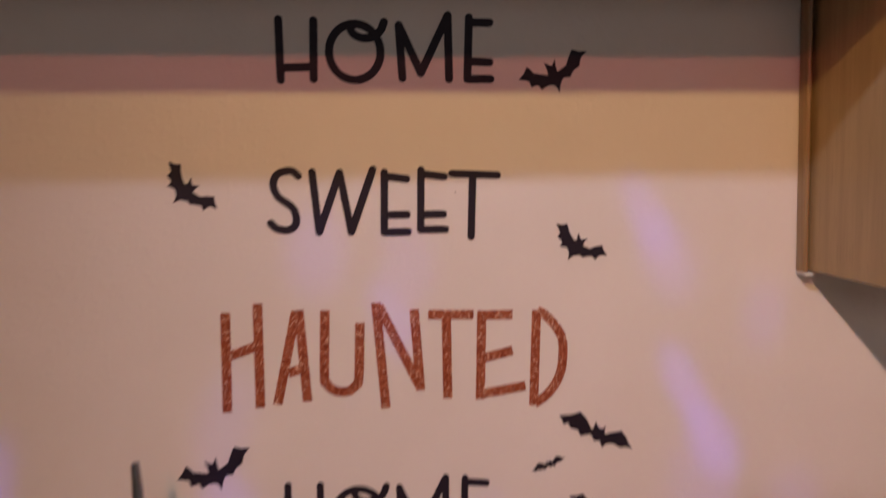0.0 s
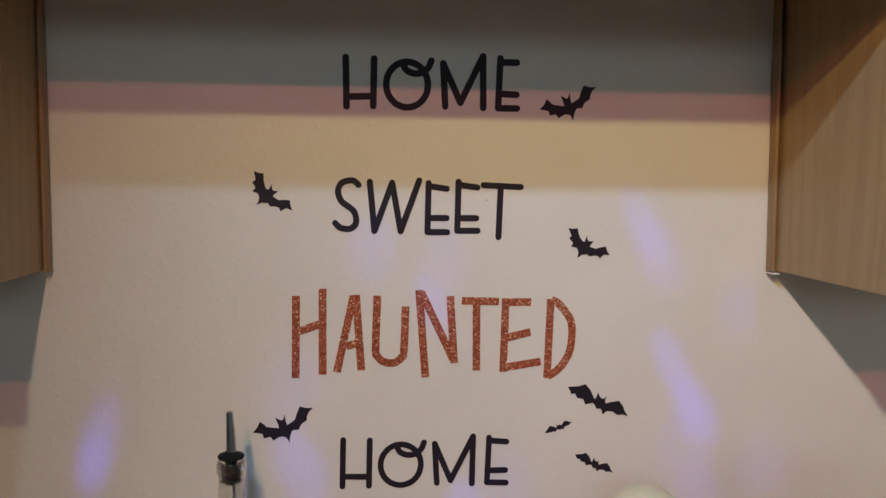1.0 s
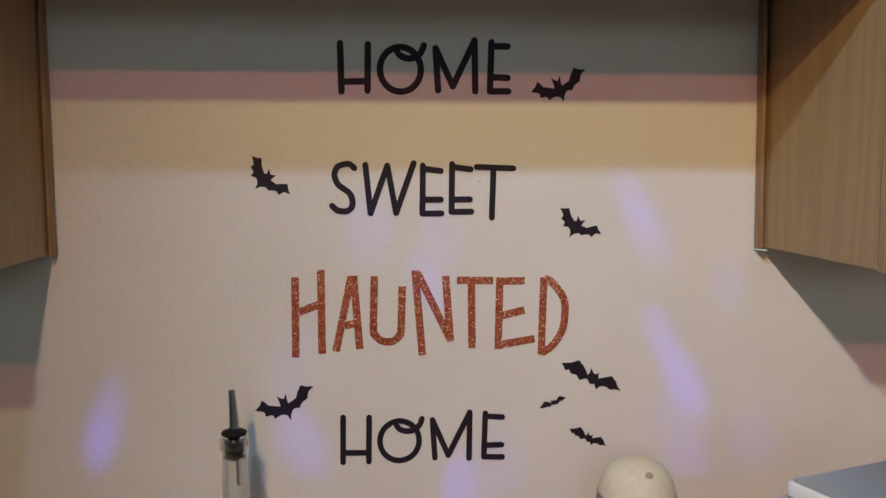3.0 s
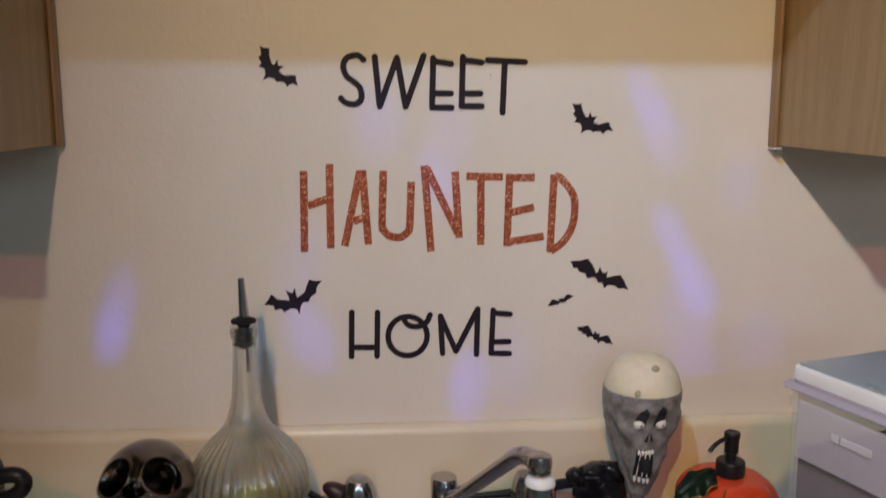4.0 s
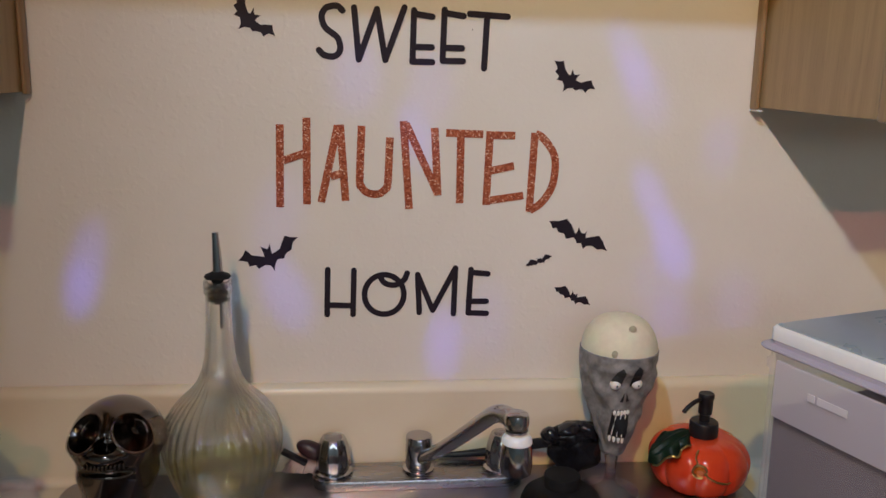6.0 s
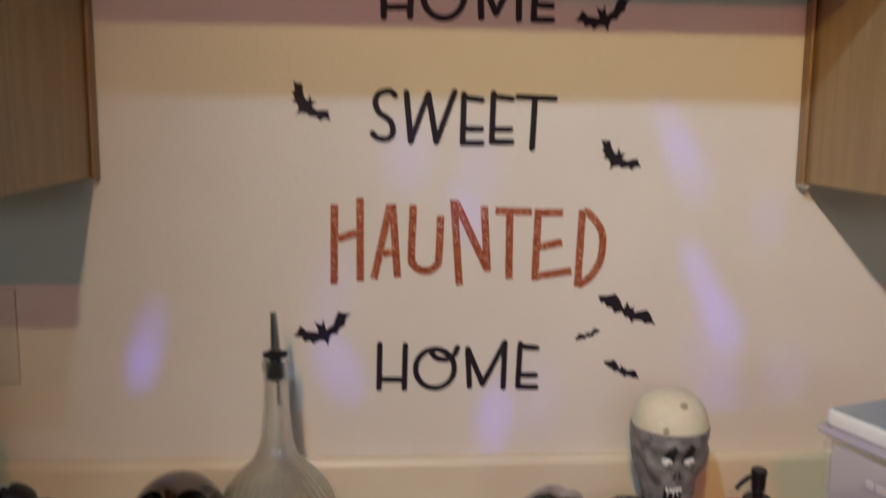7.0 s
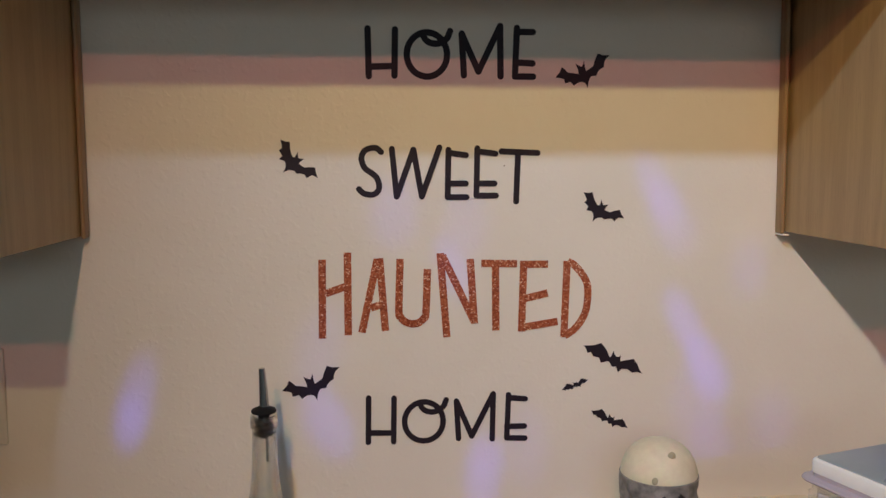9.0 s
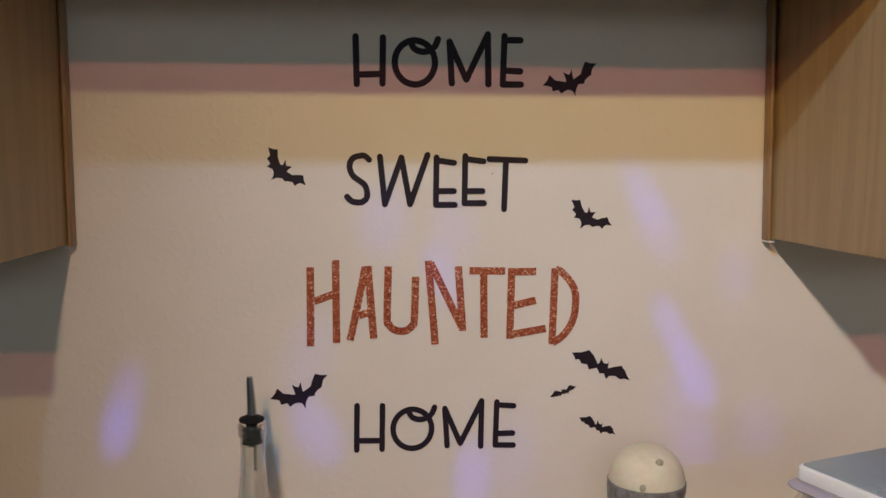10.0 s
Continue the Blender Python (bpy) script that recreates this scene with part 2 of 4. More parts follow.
def glitter_material():
    m = material("copper_glitter", (0.5, 0.12, 0.05), 0.35, 0.35)
    n, l, b = nodes_of(m)
    v = coords(m)
    cells = n.new("ShaderNodeTexVoronoi")
    cells.inputs["Scale"].default_value = 620
    l.new(v, cells.inputs["Vector"])
    pick = n.new("ShaderNodeSeparateColor")
    l.new(cells.outputs["Color"], pick.inputs[0])
    c = ramp(m, pick.outputs[0], ((0.0, (0.26, 0.045, 0.018)), (0.55, (0.48, 0.11, 0.045)), (0.9, (0.62, 0.2, 0.1)), (0.965, (0.88, 0.58, 0.42))))
    l.new(c, b.inputs["Base Color"])
    big = noise_tex(m, v, 160, 2)
    bump(m, pick.outputs[1], 0.6, 0.0006)
    set_rough(m, big, 0.2, 0.5)
    return m


glitter = glitter_material()


# ---- building helpers ----
def part(name, bm, mat, parent=None, label="", smooth=False):
    """Links a bmesh as one mesh object, under a thing or part where one is given."""
    bmesh.ops.recalc_face_normals(bm, faces=bm.faces[:])
    me = bpy.data.meshes.new(name)
    bm.to_mesh(me)
    bm.free()
    me.materials.append(mat)
    if smooth:
        me.polygons.foreach_set("use_smooth", [True] * len(me.polygons))
        me.set_sharp_from_angle(angle=radians(42))
    ob = new(name, me)
    if parent:
        ob.parent = parent
    return tagged(ob, label) if label else ob


def thing(name, at, label, category, group="", turn=0.0):
    ob = new(name)
    ob.empty_display_size = 0.05
    ob.matrix_world = pose(*at, 0, 0, turn)
    return tagged(ob, label, category, group)


def block(x0, x1, y0, y1, z0, z1, bevel=0.0, seg=2, bm=None):
    bm = bm or bmesh.new()
    made = bmesh.ops.create_cube(bm, size=1)["verts"]
    for v in made:
        v.co = Vector(((x0 + x1) / 2 + v.co.x * (x1 - x0), (y0 + y1) / 2 + v.co.y * (y1 - y0), (z0 + z1) / 2 + v.co.z * (z1 - z0)))
    if bevel:
        edges = list({e for v in made for e in v.link_edges})
        bmesh.ops.bevel(bm, geom=edges, offset=bevel, segments=seg, profile=0.5, affect="EDGES")
    return bm


def lathe(profile, seg=48, shape=None, cx=0.0, cy=0.0, bm=None, close=True):
    """Turns (radius, z) pairs about z. shape(angle, radius, z) may give a changed radius."""
    bm = bm or bmesh.new()
    rings = []
    for r, z in profile:
        ring = []
        for i in range(seg):
            a = 2 * math.pi * i / seg
            q = shape(a, r, z) if shape else r
            ring.append(bm.verts.new((cx + q * math.cos(a), cy + q * math.sin(a), z)))
        rings.append(ring)
    for a, b in zip(rings, rings[1:]):
        for i in range(seg):
            j = (i + 1) % seg
            bm.faces.new((a[i], a[j], b[j], b[i]))
    if close:
        bm.faces.new(rings[0][::-1])
        bm.faces.new(rings[-1])
    return bm


def curve_points(points, steps=6):
    """A smooth curve through the points."""
    p = [Vector(q) for q in points]
    p = [2 * p[0] - p[1]] + p + [2 * p[-1] - p[-2]]
    out = []
    for i in range(1, len(p) - 2):
        for s in range(steps):
            t = s / steps
            a, b, c, d = p[i - 1], p[i], p[i + 1], p[i + 2]
            out.append(0.5 * ((2 * b) + (c - a) * t + (2 * a - 5 * b + 4 * c - d) * t * t + (3 * b - a - 3 * c + d) * t ** 3))
    return out + [p[-2]]


def tube(points, radius, seg=12, bm=None, flat=1.0):
    """A round bar along the points; radius is a number or one for each point."""
    bm = bm or bmesh.new()
    points = [Vector(p) for p in points]
    radii = radius if isinstance(radius, (list, tuple)) else [radius] * len(points)
    rings = []
    side = None
    for i, p in enumerate(points):
        d = (points[min(i + 1, len(points) - 1)] - points[max(i - 1, 0)]).normalized()
        if side is None:
            side = d.orthogonal().normalized()
        side = (side - d * side.dot(d)).normalized()
        up = d.cross(side)
        rings.append([bm.verts.new(p + radii[i] * (math.cos(2 * math.pi * k / seg) * side + flat * math.sin(2 * math.pi * k / seg) * up)) for k in range(seg)])
    for a, b in zip(rings, rings[1:]):
        for k in range(seg):
            bm.faces.new((a[k], a[(k + 1) % seg], b[(k + 1) % seg], b[k]))
    bm.faces.new(rings[0][::-1])
    bm.faces.new(rings[-1])
    return bm


def ball(at, size, bm=None, seg=20):
    bm = bm or bmesh.new()
    m = Matrix.Translation(at) @ Matrix.Diagonal((*size, 1))
    bmesh.ops.create_uvsphere(bm, u_segments=seg, v_segments=seg // 2 + 2, radius=1, matrix=m)
    return bm


def slab(bm, x0, x1, y0, y1, z0, z1, corners, edge=0.004):
    """A plate with a rolled upper edge; corners are the radii at its front and its back."""
    front, back = corners
    rings = []
    for inset, z in ((0, z0), (0, z1 - edge), (edge * 0.3, z1 - edge * 0.3), (edge, z1)):
        ring = []
        for ox, oy, r, start in ((x1, y1, back, 0), (x0, y1, back, 90), (x0, y0, front, 180), (x1, y0, front, 270)):
            sx, sy = (1 if ox == x1 else -1), (1 if oy == y1 else -1)
            q = max(0.0005, r - inset)
            cx, cy = ox - sx * (inset + q), oy - sy * (inset + q)
            ring += [bm.verts.new((cx + q * math.cos(radians(start + 11.25 * k)), cy + q * math.sin(radians(start + 11.25 * k)), z)) for k in range(9)]
        rings.append(ring)
    for a, b in zip(rings, rings[1:]):
        for i in range(len(a)):
            bm.faces.new((a[i], a[(i + 1) % len(a)], b[(i + 1) % len(a)], b[i]))
    bm.faces.new(rings[0][::-1])
    bm.faces.new(rings[-1])
    return bm


def moved(bm, m):
    bmesh.ops.transform(bm, matrix=m, verts=bm.verts[:])
    return bm


# ---- the room ----
PANEL, DEEP, LOW, HIGH = 0.459, 0.295, 1.37, 2.13

tagged(part("wall_north", block(-1.7, 1.7, 0, 0.12, FLOOR, CEILING), wall_paint), "cream painted kitchen wall with fine orange-peel texture", "wall", kind="structure")
tagged(part("wall_south", block(-1.7, 1.7, -6.32, -6.2, FLOOR, CEILING), room_paint), "plain painted wall behind the kitchen", "wall", kind="structure")
tagged(part("wall_west", block(-1.82, -1.7, -6.32, 0.12, FLOOR, CEILING), room_paint), "plain painted side wall", "wall", kind="structure")
tagged(part("wall_east", block(1.7, 1.82, -6.32, 0.12, FLOOR, CEILING), room_paint), "plain painted side wall", "wall", kind="structure")
tagged(part("floor", block(-1.82, 1.82, -6.32, 0.12, FLOOR - 0.1, FLOOR), floor_vinyl), "brown vinyl kitchen floor", "floor", kind="structure")
tagged(part("ceiling", block(-1.82, 1.82, -6.32, 0.12, CEILING, CEILING + 0.1), room_paint), "plain painted ceiling", "ceiling", kind="structure")
tagged(part("valance", block(-PANEL + 0.002, PANEL - 0.002, -0.2967, -0.2787, 1.6846, HIGH, 0.002), oak), "oak valance board between the wall cabinets", "valance", kind="structure")


def worktop():
    """Post-formed counter: top, rounded nose and a cutout for the sink."""
    bm = bmesh.new()
    for x0, x1, y0, y1 in ((-1.7, -0.41, -0.64, -0.0005), (0.43, 1.7, -0.64, -0.0005), (-0.41, 0.43, -0.05, -0.0005), (-0.41, 0.43, -0.64, -0.56)):
        block(x0, x1, y0, y1, COUNTER - 0.038, COUNTER, bm=bm)
    return bm


counter = tagged(part("countertop", worktop(), laminate), "cream laminate countertop round the steel sink", "countertop")


def splash():
    """Upstand: a wide rounded top edge that dips into a thin joint at the wall."""
    face, top, r = -0.0215, 1.002, 0.0135
    profile = [(-0.0004, COUNTER + 0.0005), (face, COUNTER + 0.0005), (face, top - 0.006 - r)]
    for k in range(1, 9):
        a = math.pi / 2 * k / 8
        profile.append((face + r * (1 - math.cos(a)), top - 0.006 - r * (1 - math.sin(a))))
    profile += [(-0.0046, top - 0.0065), (-0.0036, top - 0.0095), (-0.0004, top - 0.0095)]
    bm = bmesh.new()
    ends = [[bm.verts.new((x, y, z)) for y, z in profile] for x in (-1.7, 1.7)]
    for k in range(len(profile)):
        j = (k + 1) % len(profile)
        bm.faces.new((ends[0][k], ends[1][k], ends[1][j], ends[0][j]))
    bm.faces.new(ends[0])
    bm.faces.new(ends[1][::-1])
    return bm


backsplash = tagged(part("backsplash", splash(), laminate, smooth=True), "cream laminate backsplash strip along the wall", "backsplash")
cove = bmesh.new()
for k in range(7):
    a = math.pi / 2 * k / 6
    for x in (-1.7, 1.7):
        cove.verts.new((x, -0.0217 - 0.010 * (1 - math.sin(a)), COUNTER + 0.012 * (1 - math.cos(a)) + 0.0006))
cove.verts.ensure_lookup_table()
for k in range(6):
    cove.faces.new((cove.verts[2 * k], cove.verts[2 * k + 1], cove.verts[2 * k + 3], cove.verts[2 * k + 2]))
part("cove", cove, laminate, backsplash, smooth=True)


def base_cabinets():
    bm = block(-1.7, 1.7, -0.60, -0.58, FLOOR + 0.1, COUNTER - 0.038)
    block(-1.7, 1.7, -0.53, -0.51, FLOOR, FLOOR + 0.1, bm=bm)
    return bm


tagged(part("base_cabinet", base_cabinets(), oak), "oak base cabinet front under the counter", "cabinet", kind="structure")


def wall_cabinet(side, label):
    """side -1 or 1: a wall cabinet whose inner side panel faces the sink."""
    c = thing("wall_cabinet", (side * PANEL, 0, LOW), label, "cabinet", "wall cabinets")
    h, w = HIGH - LOW, 0.74
    lo, hi = sorted((0, side * w))
    part("side_panel", block(*sorted((0, side * 0.014)), -DEEP + 0.019, -0.0005, 0, h, 0.0008), oak, c)
    bm = block(*sorted((side * 0.0145, side * w)), -DEEP + 0.02, -0.001, 0.004, 0.018)
    block(*sorted((side * 0.0145, side * w)), -DEEP + 0.02, -0.001, h - 0.016, h - 0.002, bm=bm)
    block(*sorted((side * (w - 0.016), side * w)), -DEEP + 0.02, -0.001, 0.0185, h - 0.0165, bm=bm)
    block(*sorted((side * 0.0145, side * (w - 0.0165))), -0.008, -0.001, 0.0185, h - 0.0165, bm=bm)
    part("carcass", bm, oak, c)
    inner, outer = -side * 0.005, side * 0.04
    part("stile", block(*sorted((inner, outer)), -DEEP, -DEEP + 0.0188, -0.002, h, 0.003, 3), oak, c, "light oak face-frame stile", True)
    part("stile", block(*sorted((side * (w - 0.04), side * w)), -DEEP, -DEEP + 0.0188, -0.002, h, 0.003, 3), oak, c, smooth=True)
    for z0, z1 in ((-0.002, 0.036), (h - 0.05, h)):
        part("rail", block(*sorted((side * 0.0405, side * (w - 0.0405))), -DEEP, -DEEP + 0.0185, z0, z1, 0.002), oak, c)
    d = part("door", block(*sorted((side * 0.028, side * (w - 0.028))), -DEEP - 0.0195, -DEEP - 0.001, 0.022, h - 0.03, 0.005, 3), oak, c, "oak cabinet door", True)
    part("raised_panel", block(*sorted((side * 0.09, side * (w - 0.09))), -DEEP - 0.0235, -DEEP - 0.0198, 0.085, h - 0.095, 0.0035, 2), oak, d)
    # scribe moulding against the wall, rounded on its outer edges
    part("scribe_moulding", moved(block(*sorted((-side * 0.0062, -side * 0.0002)), -0.0195, -0.0008, -0.003, h, 0.0028, 3), pose(0, 0, 0, 0, -0.75 if side > 0 else 0, 0)), oak_trim, c, "reddish oak scribe moulding", True)
    if side > 0:
        part("raw_chip", block(*sorted((-side * 0.0058, side * 0.003)), -0.024, -0.0015, -0.0052, -0.0032, 0.0008), raw_edge, c, "pale raw chipped end of the moulding")
    return c


wall_cabinet(-1, "oak wall cabinet with plain side panel and worn moulding")
wall_cabinet(1, "oak wall cabinet with cathedral grain side and chipped moulding")


def switch_plate():
    s = thing("light_switch", (-0.611, 0, 1.163), "ivory oversize toggle light switch plate on wall", "light switch")
    bm = block(-0.045, 0.045, -0.006, -0.0005, -0.064, 0.064, 0.003, 3)
    part("plate", bm, plate_plastic, s, smooth=True)
    part("toggle_slot", block(-0.006, 0.006, -0.0068, -0.0061, -0.013, 0.013, 0.0003), oak_trim, s, "dark slot round the toggle")
    part("toggle", moved(block(-0.0042, 0.0042, -0.016, -0.0069, -0.005, 0.005, 0.0015), pose(0, 0, -0.003, 18, 0, 0)), plate_plastic, s)
    for z in (-0.03, 0.03):
        part("screw", moved(lathe([(0.0024, 0), (0.0024, 0.0006), (0.0017, 0.0009)], 14), pose(0, -0.006, z, 90, 0, 0)), plate_plastic, s, smooth=True)


switch_plate()


# ---- wall lettering ----
def ribbon(bm, points, width, round_ends, y):
    """A flat band of vinyl along (x, z) points, its face at depth y."""
    p = [Vector((a, b)) for a, b in points]
    left, right = [], []
    for i, q in enumerate(p):
        d = (p[min(i + 1, len(p) - 1)] - p[max(i - 1, 0)]).normalized()
        n = Vector((-d.y, d.x)) * width / 2
        left.append(q + n)
        right.append(q - n)
    loop = left[:]
    if round_ends:
        d = (p[-1] - p[-2]).normalized()
        a0 = math.atan2(d.x, -d.y)
        a0 = math.atan2((left[-1] - p[-1]).y, (left[-1] - p[-1]).x)
        loop += [p[-1] + width / 2 * Vector((math.cos(a0 - math.pi * k / 8), math.sin(a0 - math.pi * k / 8))) for k in range(1, 8)]
    loop += right[::-1]
    if round_ends:
        a0 = math.atan2((right[0] - p[0]).y, (right[0] - p[0]).x)
        loop += [p[0] + width / 2 * Vector((math.cos(a0 - math.pi * k / 8), math.sin(a0 - math.pi * k / 8))) for k in range(1, 8)]
    plate(bm, loop, y)


def plate(bm, loop, y, back=-0.0002):
    """A thin solid with the outline loop in (x, z) and its face at depth y."""
    front = [bm.verts.new((q[0], y, q[1])) for q in loop]
    rear = [bm.verts.new((q[0], back, q[1])) for q in loop]
    bm.faces.new(front)
    bm.faces.new(rear[::-1])
    for i in range(len(loop)):
        j = (i + 1) % len(loop)
        bm.faces.new((front[i], rear[i], rear[j], front[j]))


def split_sharp(points):
    """Breaks a pen stroke at its sharp corners."""
    runs, run = [], [points[0]]
    for i in range(1, len(points)):
        run.append(points[i])
        if i + 1 < len(points):
            a = Vector(points[i]) - Vector(points[i - 1])
            b = Vector(points[i + 1]) - Vector(points[i])
            if a.angle(b) > radians(55):
                runs.append(run)
                run = [points[i]]
    return runs + [run]


def letter(name, strokes, width, mat, parent, round_ends):
    """Strokes are millimetres across and up from the word's corner."""
    bm = bmesh.new()
    y = -0.0009
    for s in strokes:
        for run in split_sharp(s):
            pts = [(a / 1000, b / 1000) for a, b in run]
            if len(pts) > 2:
                pts = [tuple(q) for q in curve_points([Vector((a, b)) for a, b in pts], 4)]
            ribbon(bm, pts, width, round_ends, y)
            y -= 0.00012
    part(name, bm, mat, parent)


def ring_o(cx, cz, rx, rz):
    """The looped O: a closed oval with a curl that ends in a short tail."""
    oval = [(cx + rx * math.cos(a), cz + rz * math.sin(a)) for a in [2 * math.pi * k / 28 + 1.3 for k in range(29)]]
    curl = [(cx - 6, cz + rz - 1), (cx - 1, cz + rz - 10), (cx + 8, cz + rz - 14), (cx + 18, cz + rz - 13), (cx + 26, cz + rz - 7), (cx + 30, cz + rz + 2)]
    return [oval[:15], oval[14:], curl]


HOME_TOP = [("H", [[(0, 60), (1, 0)], [(35, 59), (34, 1)], [(1, 12), (34, 13)]]),
            ("O", ring_o(76, 28, 26, 28)),
            ("M", [[(124, 2), (121, 55)], [(121, 55), (143, 7)], [(143, 7), (171, 65)], [(171, 65), (172, 1)]]),
            ("E", [[(193, 63), (191, 1), (215, 1)], [(193, 58), (214, 58)], [(192, 19), (214, 18)]])]
SWEET = [("S", [[(0, -5), (-6, 0), (-13, 0), (-21, -3), (-25, -10), (-25, -17), (-21, -26), (-13, -32), (-6, -38), (-3, -47), (-4, -55), (-10, -60), (-18, -60), (-24, -58), (-29, -53)]]),
         ("W", [[(14, -1), (20, -63)], [(20, -63), (42, -2)], [(42, -2), (53, -63)], [(53, -63), (76, 1)]]),
         ("E", [[(88, -2), (87, -64), (112, -64)], [(89, -6), (111, -9)], [(88, -46), (111, -46)]]),
         ("E", [[(126, 0), (125, -62), (151, -62)], [(127, -4), (150, -7)], [(126, -46), (149, -46)]]),
         ("T", [[(158, -4), (206, -6)], [(180, -5), (178, -70)]])]
HAUNTED = [("H", [[(0, 105), (-1, 0)], [(33, 114), (33, 4)], [(4, 60), (30, 69)]]),
           ("A", [[(72, 105), (51, 7)], [(75, 106), (82, 9)], [(63, 40), (76, 44)]]),
           ("U", [[(102, 105), (100, 36), (102, 28), (108, 21), (117, 18), (126, 19), (133, 25), (136, 33), (138, 91)]]),
           ("N", [[(155, 112), (164, -1)], [(158, 109), (201, 19)], [(195, 104), (201, 17)]]),
           ("T", [[(210, 98), (258, 97)], [(229, 96), (230, 7)]]),
           ("E", [[(267, 101), (265, 5)], [(267, 96), (300, 96)], [(270, 50), (300, 57)], [(262, 10), (314, 18)]]),
           ("D", [[(326, 100), (323, -4)], [(327, 99), (335, 95), (346, 83), (353, 71), (355, 57), (353, 34), (346, 18), (336, 6), (324, -2)]])]
HOME_LOW = [("H", [[(0, 61), (-1, 0)], [(34, 60), (33, 0)], [(-1, 13), (33, 12)]]),
            ("O", ring_o(74, 27, 26, 27)),
            ("M", [[(121, 2), (118, 54)], [(118, 54), (139, 5)], [(139, 5), (168, 63)], [(168, 63), (167, 0)]]),
            ("E", [[(189, 61), (187, 1), (212, 0)], [(190, 57), (212, 55)], [(187, 17), (211, 17)]])]

for name, x, z, glyphs, width, mat, round_ends, label in (
        ("wall_decal_word", -0.098, 1.573, HOME_TOP, 0.0083, vinyl, True, "black hand-lettered vinyl word HOME at the top"),
        ("wall_decal_word", -0.082, 1.481, SWEET, 0.0078, vinyl, True, "black hand-lettered vinyl word SWEET on wall"),
        ("wall_decal_word", -0.160, 1.231, HAUNTED, 0.0098, glitter, False, "copper glitter hand-lettered word HAUNTED on wall"),
        ("wall_decal_word", -0.101, 1.088, HOME_LOW, 0.0075, vinyl, True, "black hand-lettered vinyl word HOME below HAUNTED")):
    word = thing(name, (x, 0, z), label, "wall decal", "wall lettering")
    for g, strokes in glyphs:
        letter("letter_" + g.lower(), strokes, width, mat, word, round_ends)

# ---- bat decals ----
BAT_WIDE = [(-39, -4), (-30, 10), (-22, 3), (-6, 1), (-11, 15), (-2, 11), (1, 19), (4, 5), (14, 12), (20, 29), (37, 27), (31, 21), (29, 11), (23, 7),
            (19, -1), (11, -2), (9, -6), (7, -18), (3, -11), (-5, -10), (-13, -15), (-17, -10), (-25, -12), (-27, -6)]
BAT_BENT = [(-14, 27), (-2, 24), (-2, 15), (1, 5), (4, 4), (8, 11), (9, 3), (16, 2), (9, -4), (16, -9), (30, -9), (33, -22), (26, -19), (19, -23), (16, -18),
            (6, -17), (3, -13), (-4, -12), (-11, -15), (-8, -9), (-9, -1), (-16, 2), (-12, 6), (-16, 13), (-12, 16)]
BAT_SPREAD = [(-40, 22), (-16, 25), (-10, 18), (-4, 5), (-2, 6), (1, 14), (5, 6), (9, 5), (12, 8), (11, -1), (30, 2), (35, -5), (42, -19), (34, -16), (28, -17),
              (21, -12), (12, -12), (8, -16), (5, -8), (-1, -8), (-6, 0), (-16, -2), (-19, 5), (-27, 7), (-30, 13), (-35, 12)]


def bat(outline, x, z, size, turn, flip, label):
    bm = bmesh.new()
    m = Matrix.Rotation(radians(turn), 2)
    pts = [m @ Vector(((-a if flip else a) * size / 1000, b * size / 1000)) for a, b in outline]
    # curved wing edges: each side sags a little between its points
    loop = []
    for i, p in enumerate(pts):
        q = pts[(i + 1) % len(pts)]
        loop.append(p)
        if (q - p).length > 0.008 * size:
            mid = (p + q) / 2
            loop.append(mid - mid.normalized() * 0.09 * (q - p).length)
    plate(bm, loop, -0.0008)
    ob = part("bat_decal", bm, vinyl)
    ob.location = (x, 0, z)
    tagged(ob, label, "wall decal", "bat decals")


bat(BAT_WIDE, 0.1835, 1.577, 0.95, 0, False, "black vinyl bat with raised wing beside top word")
bat(BAT_BENT, -0.197, 1.465, 1.0, 0, False, "black vinyl bat with folded wings beside SWEET")
bat(BAT_BENT, 0.2064, 1.4008, 0.97, 14, False, "black vinyl bat with folded wings above HAUNTED end")
bat(BAT_WIDE, -0.176, 1.165, 1.0, 0, False, "black vinyl bat with raised wing above bottle spout")
bat(BAT_SPREAD, 0.231, 1.193, 1.0, 0, False, "large black vinyl bat with spread wings on wall")
bat(BAT_SPREAD, 0.180, 1.160, 0.42, 46, False, "tiny black vinyl bat beside lower word")
bat(BAT_SPREAD, 0.228, 1.110, 0.63, 0, False, "small black vinyl bat with spread wings on wall")


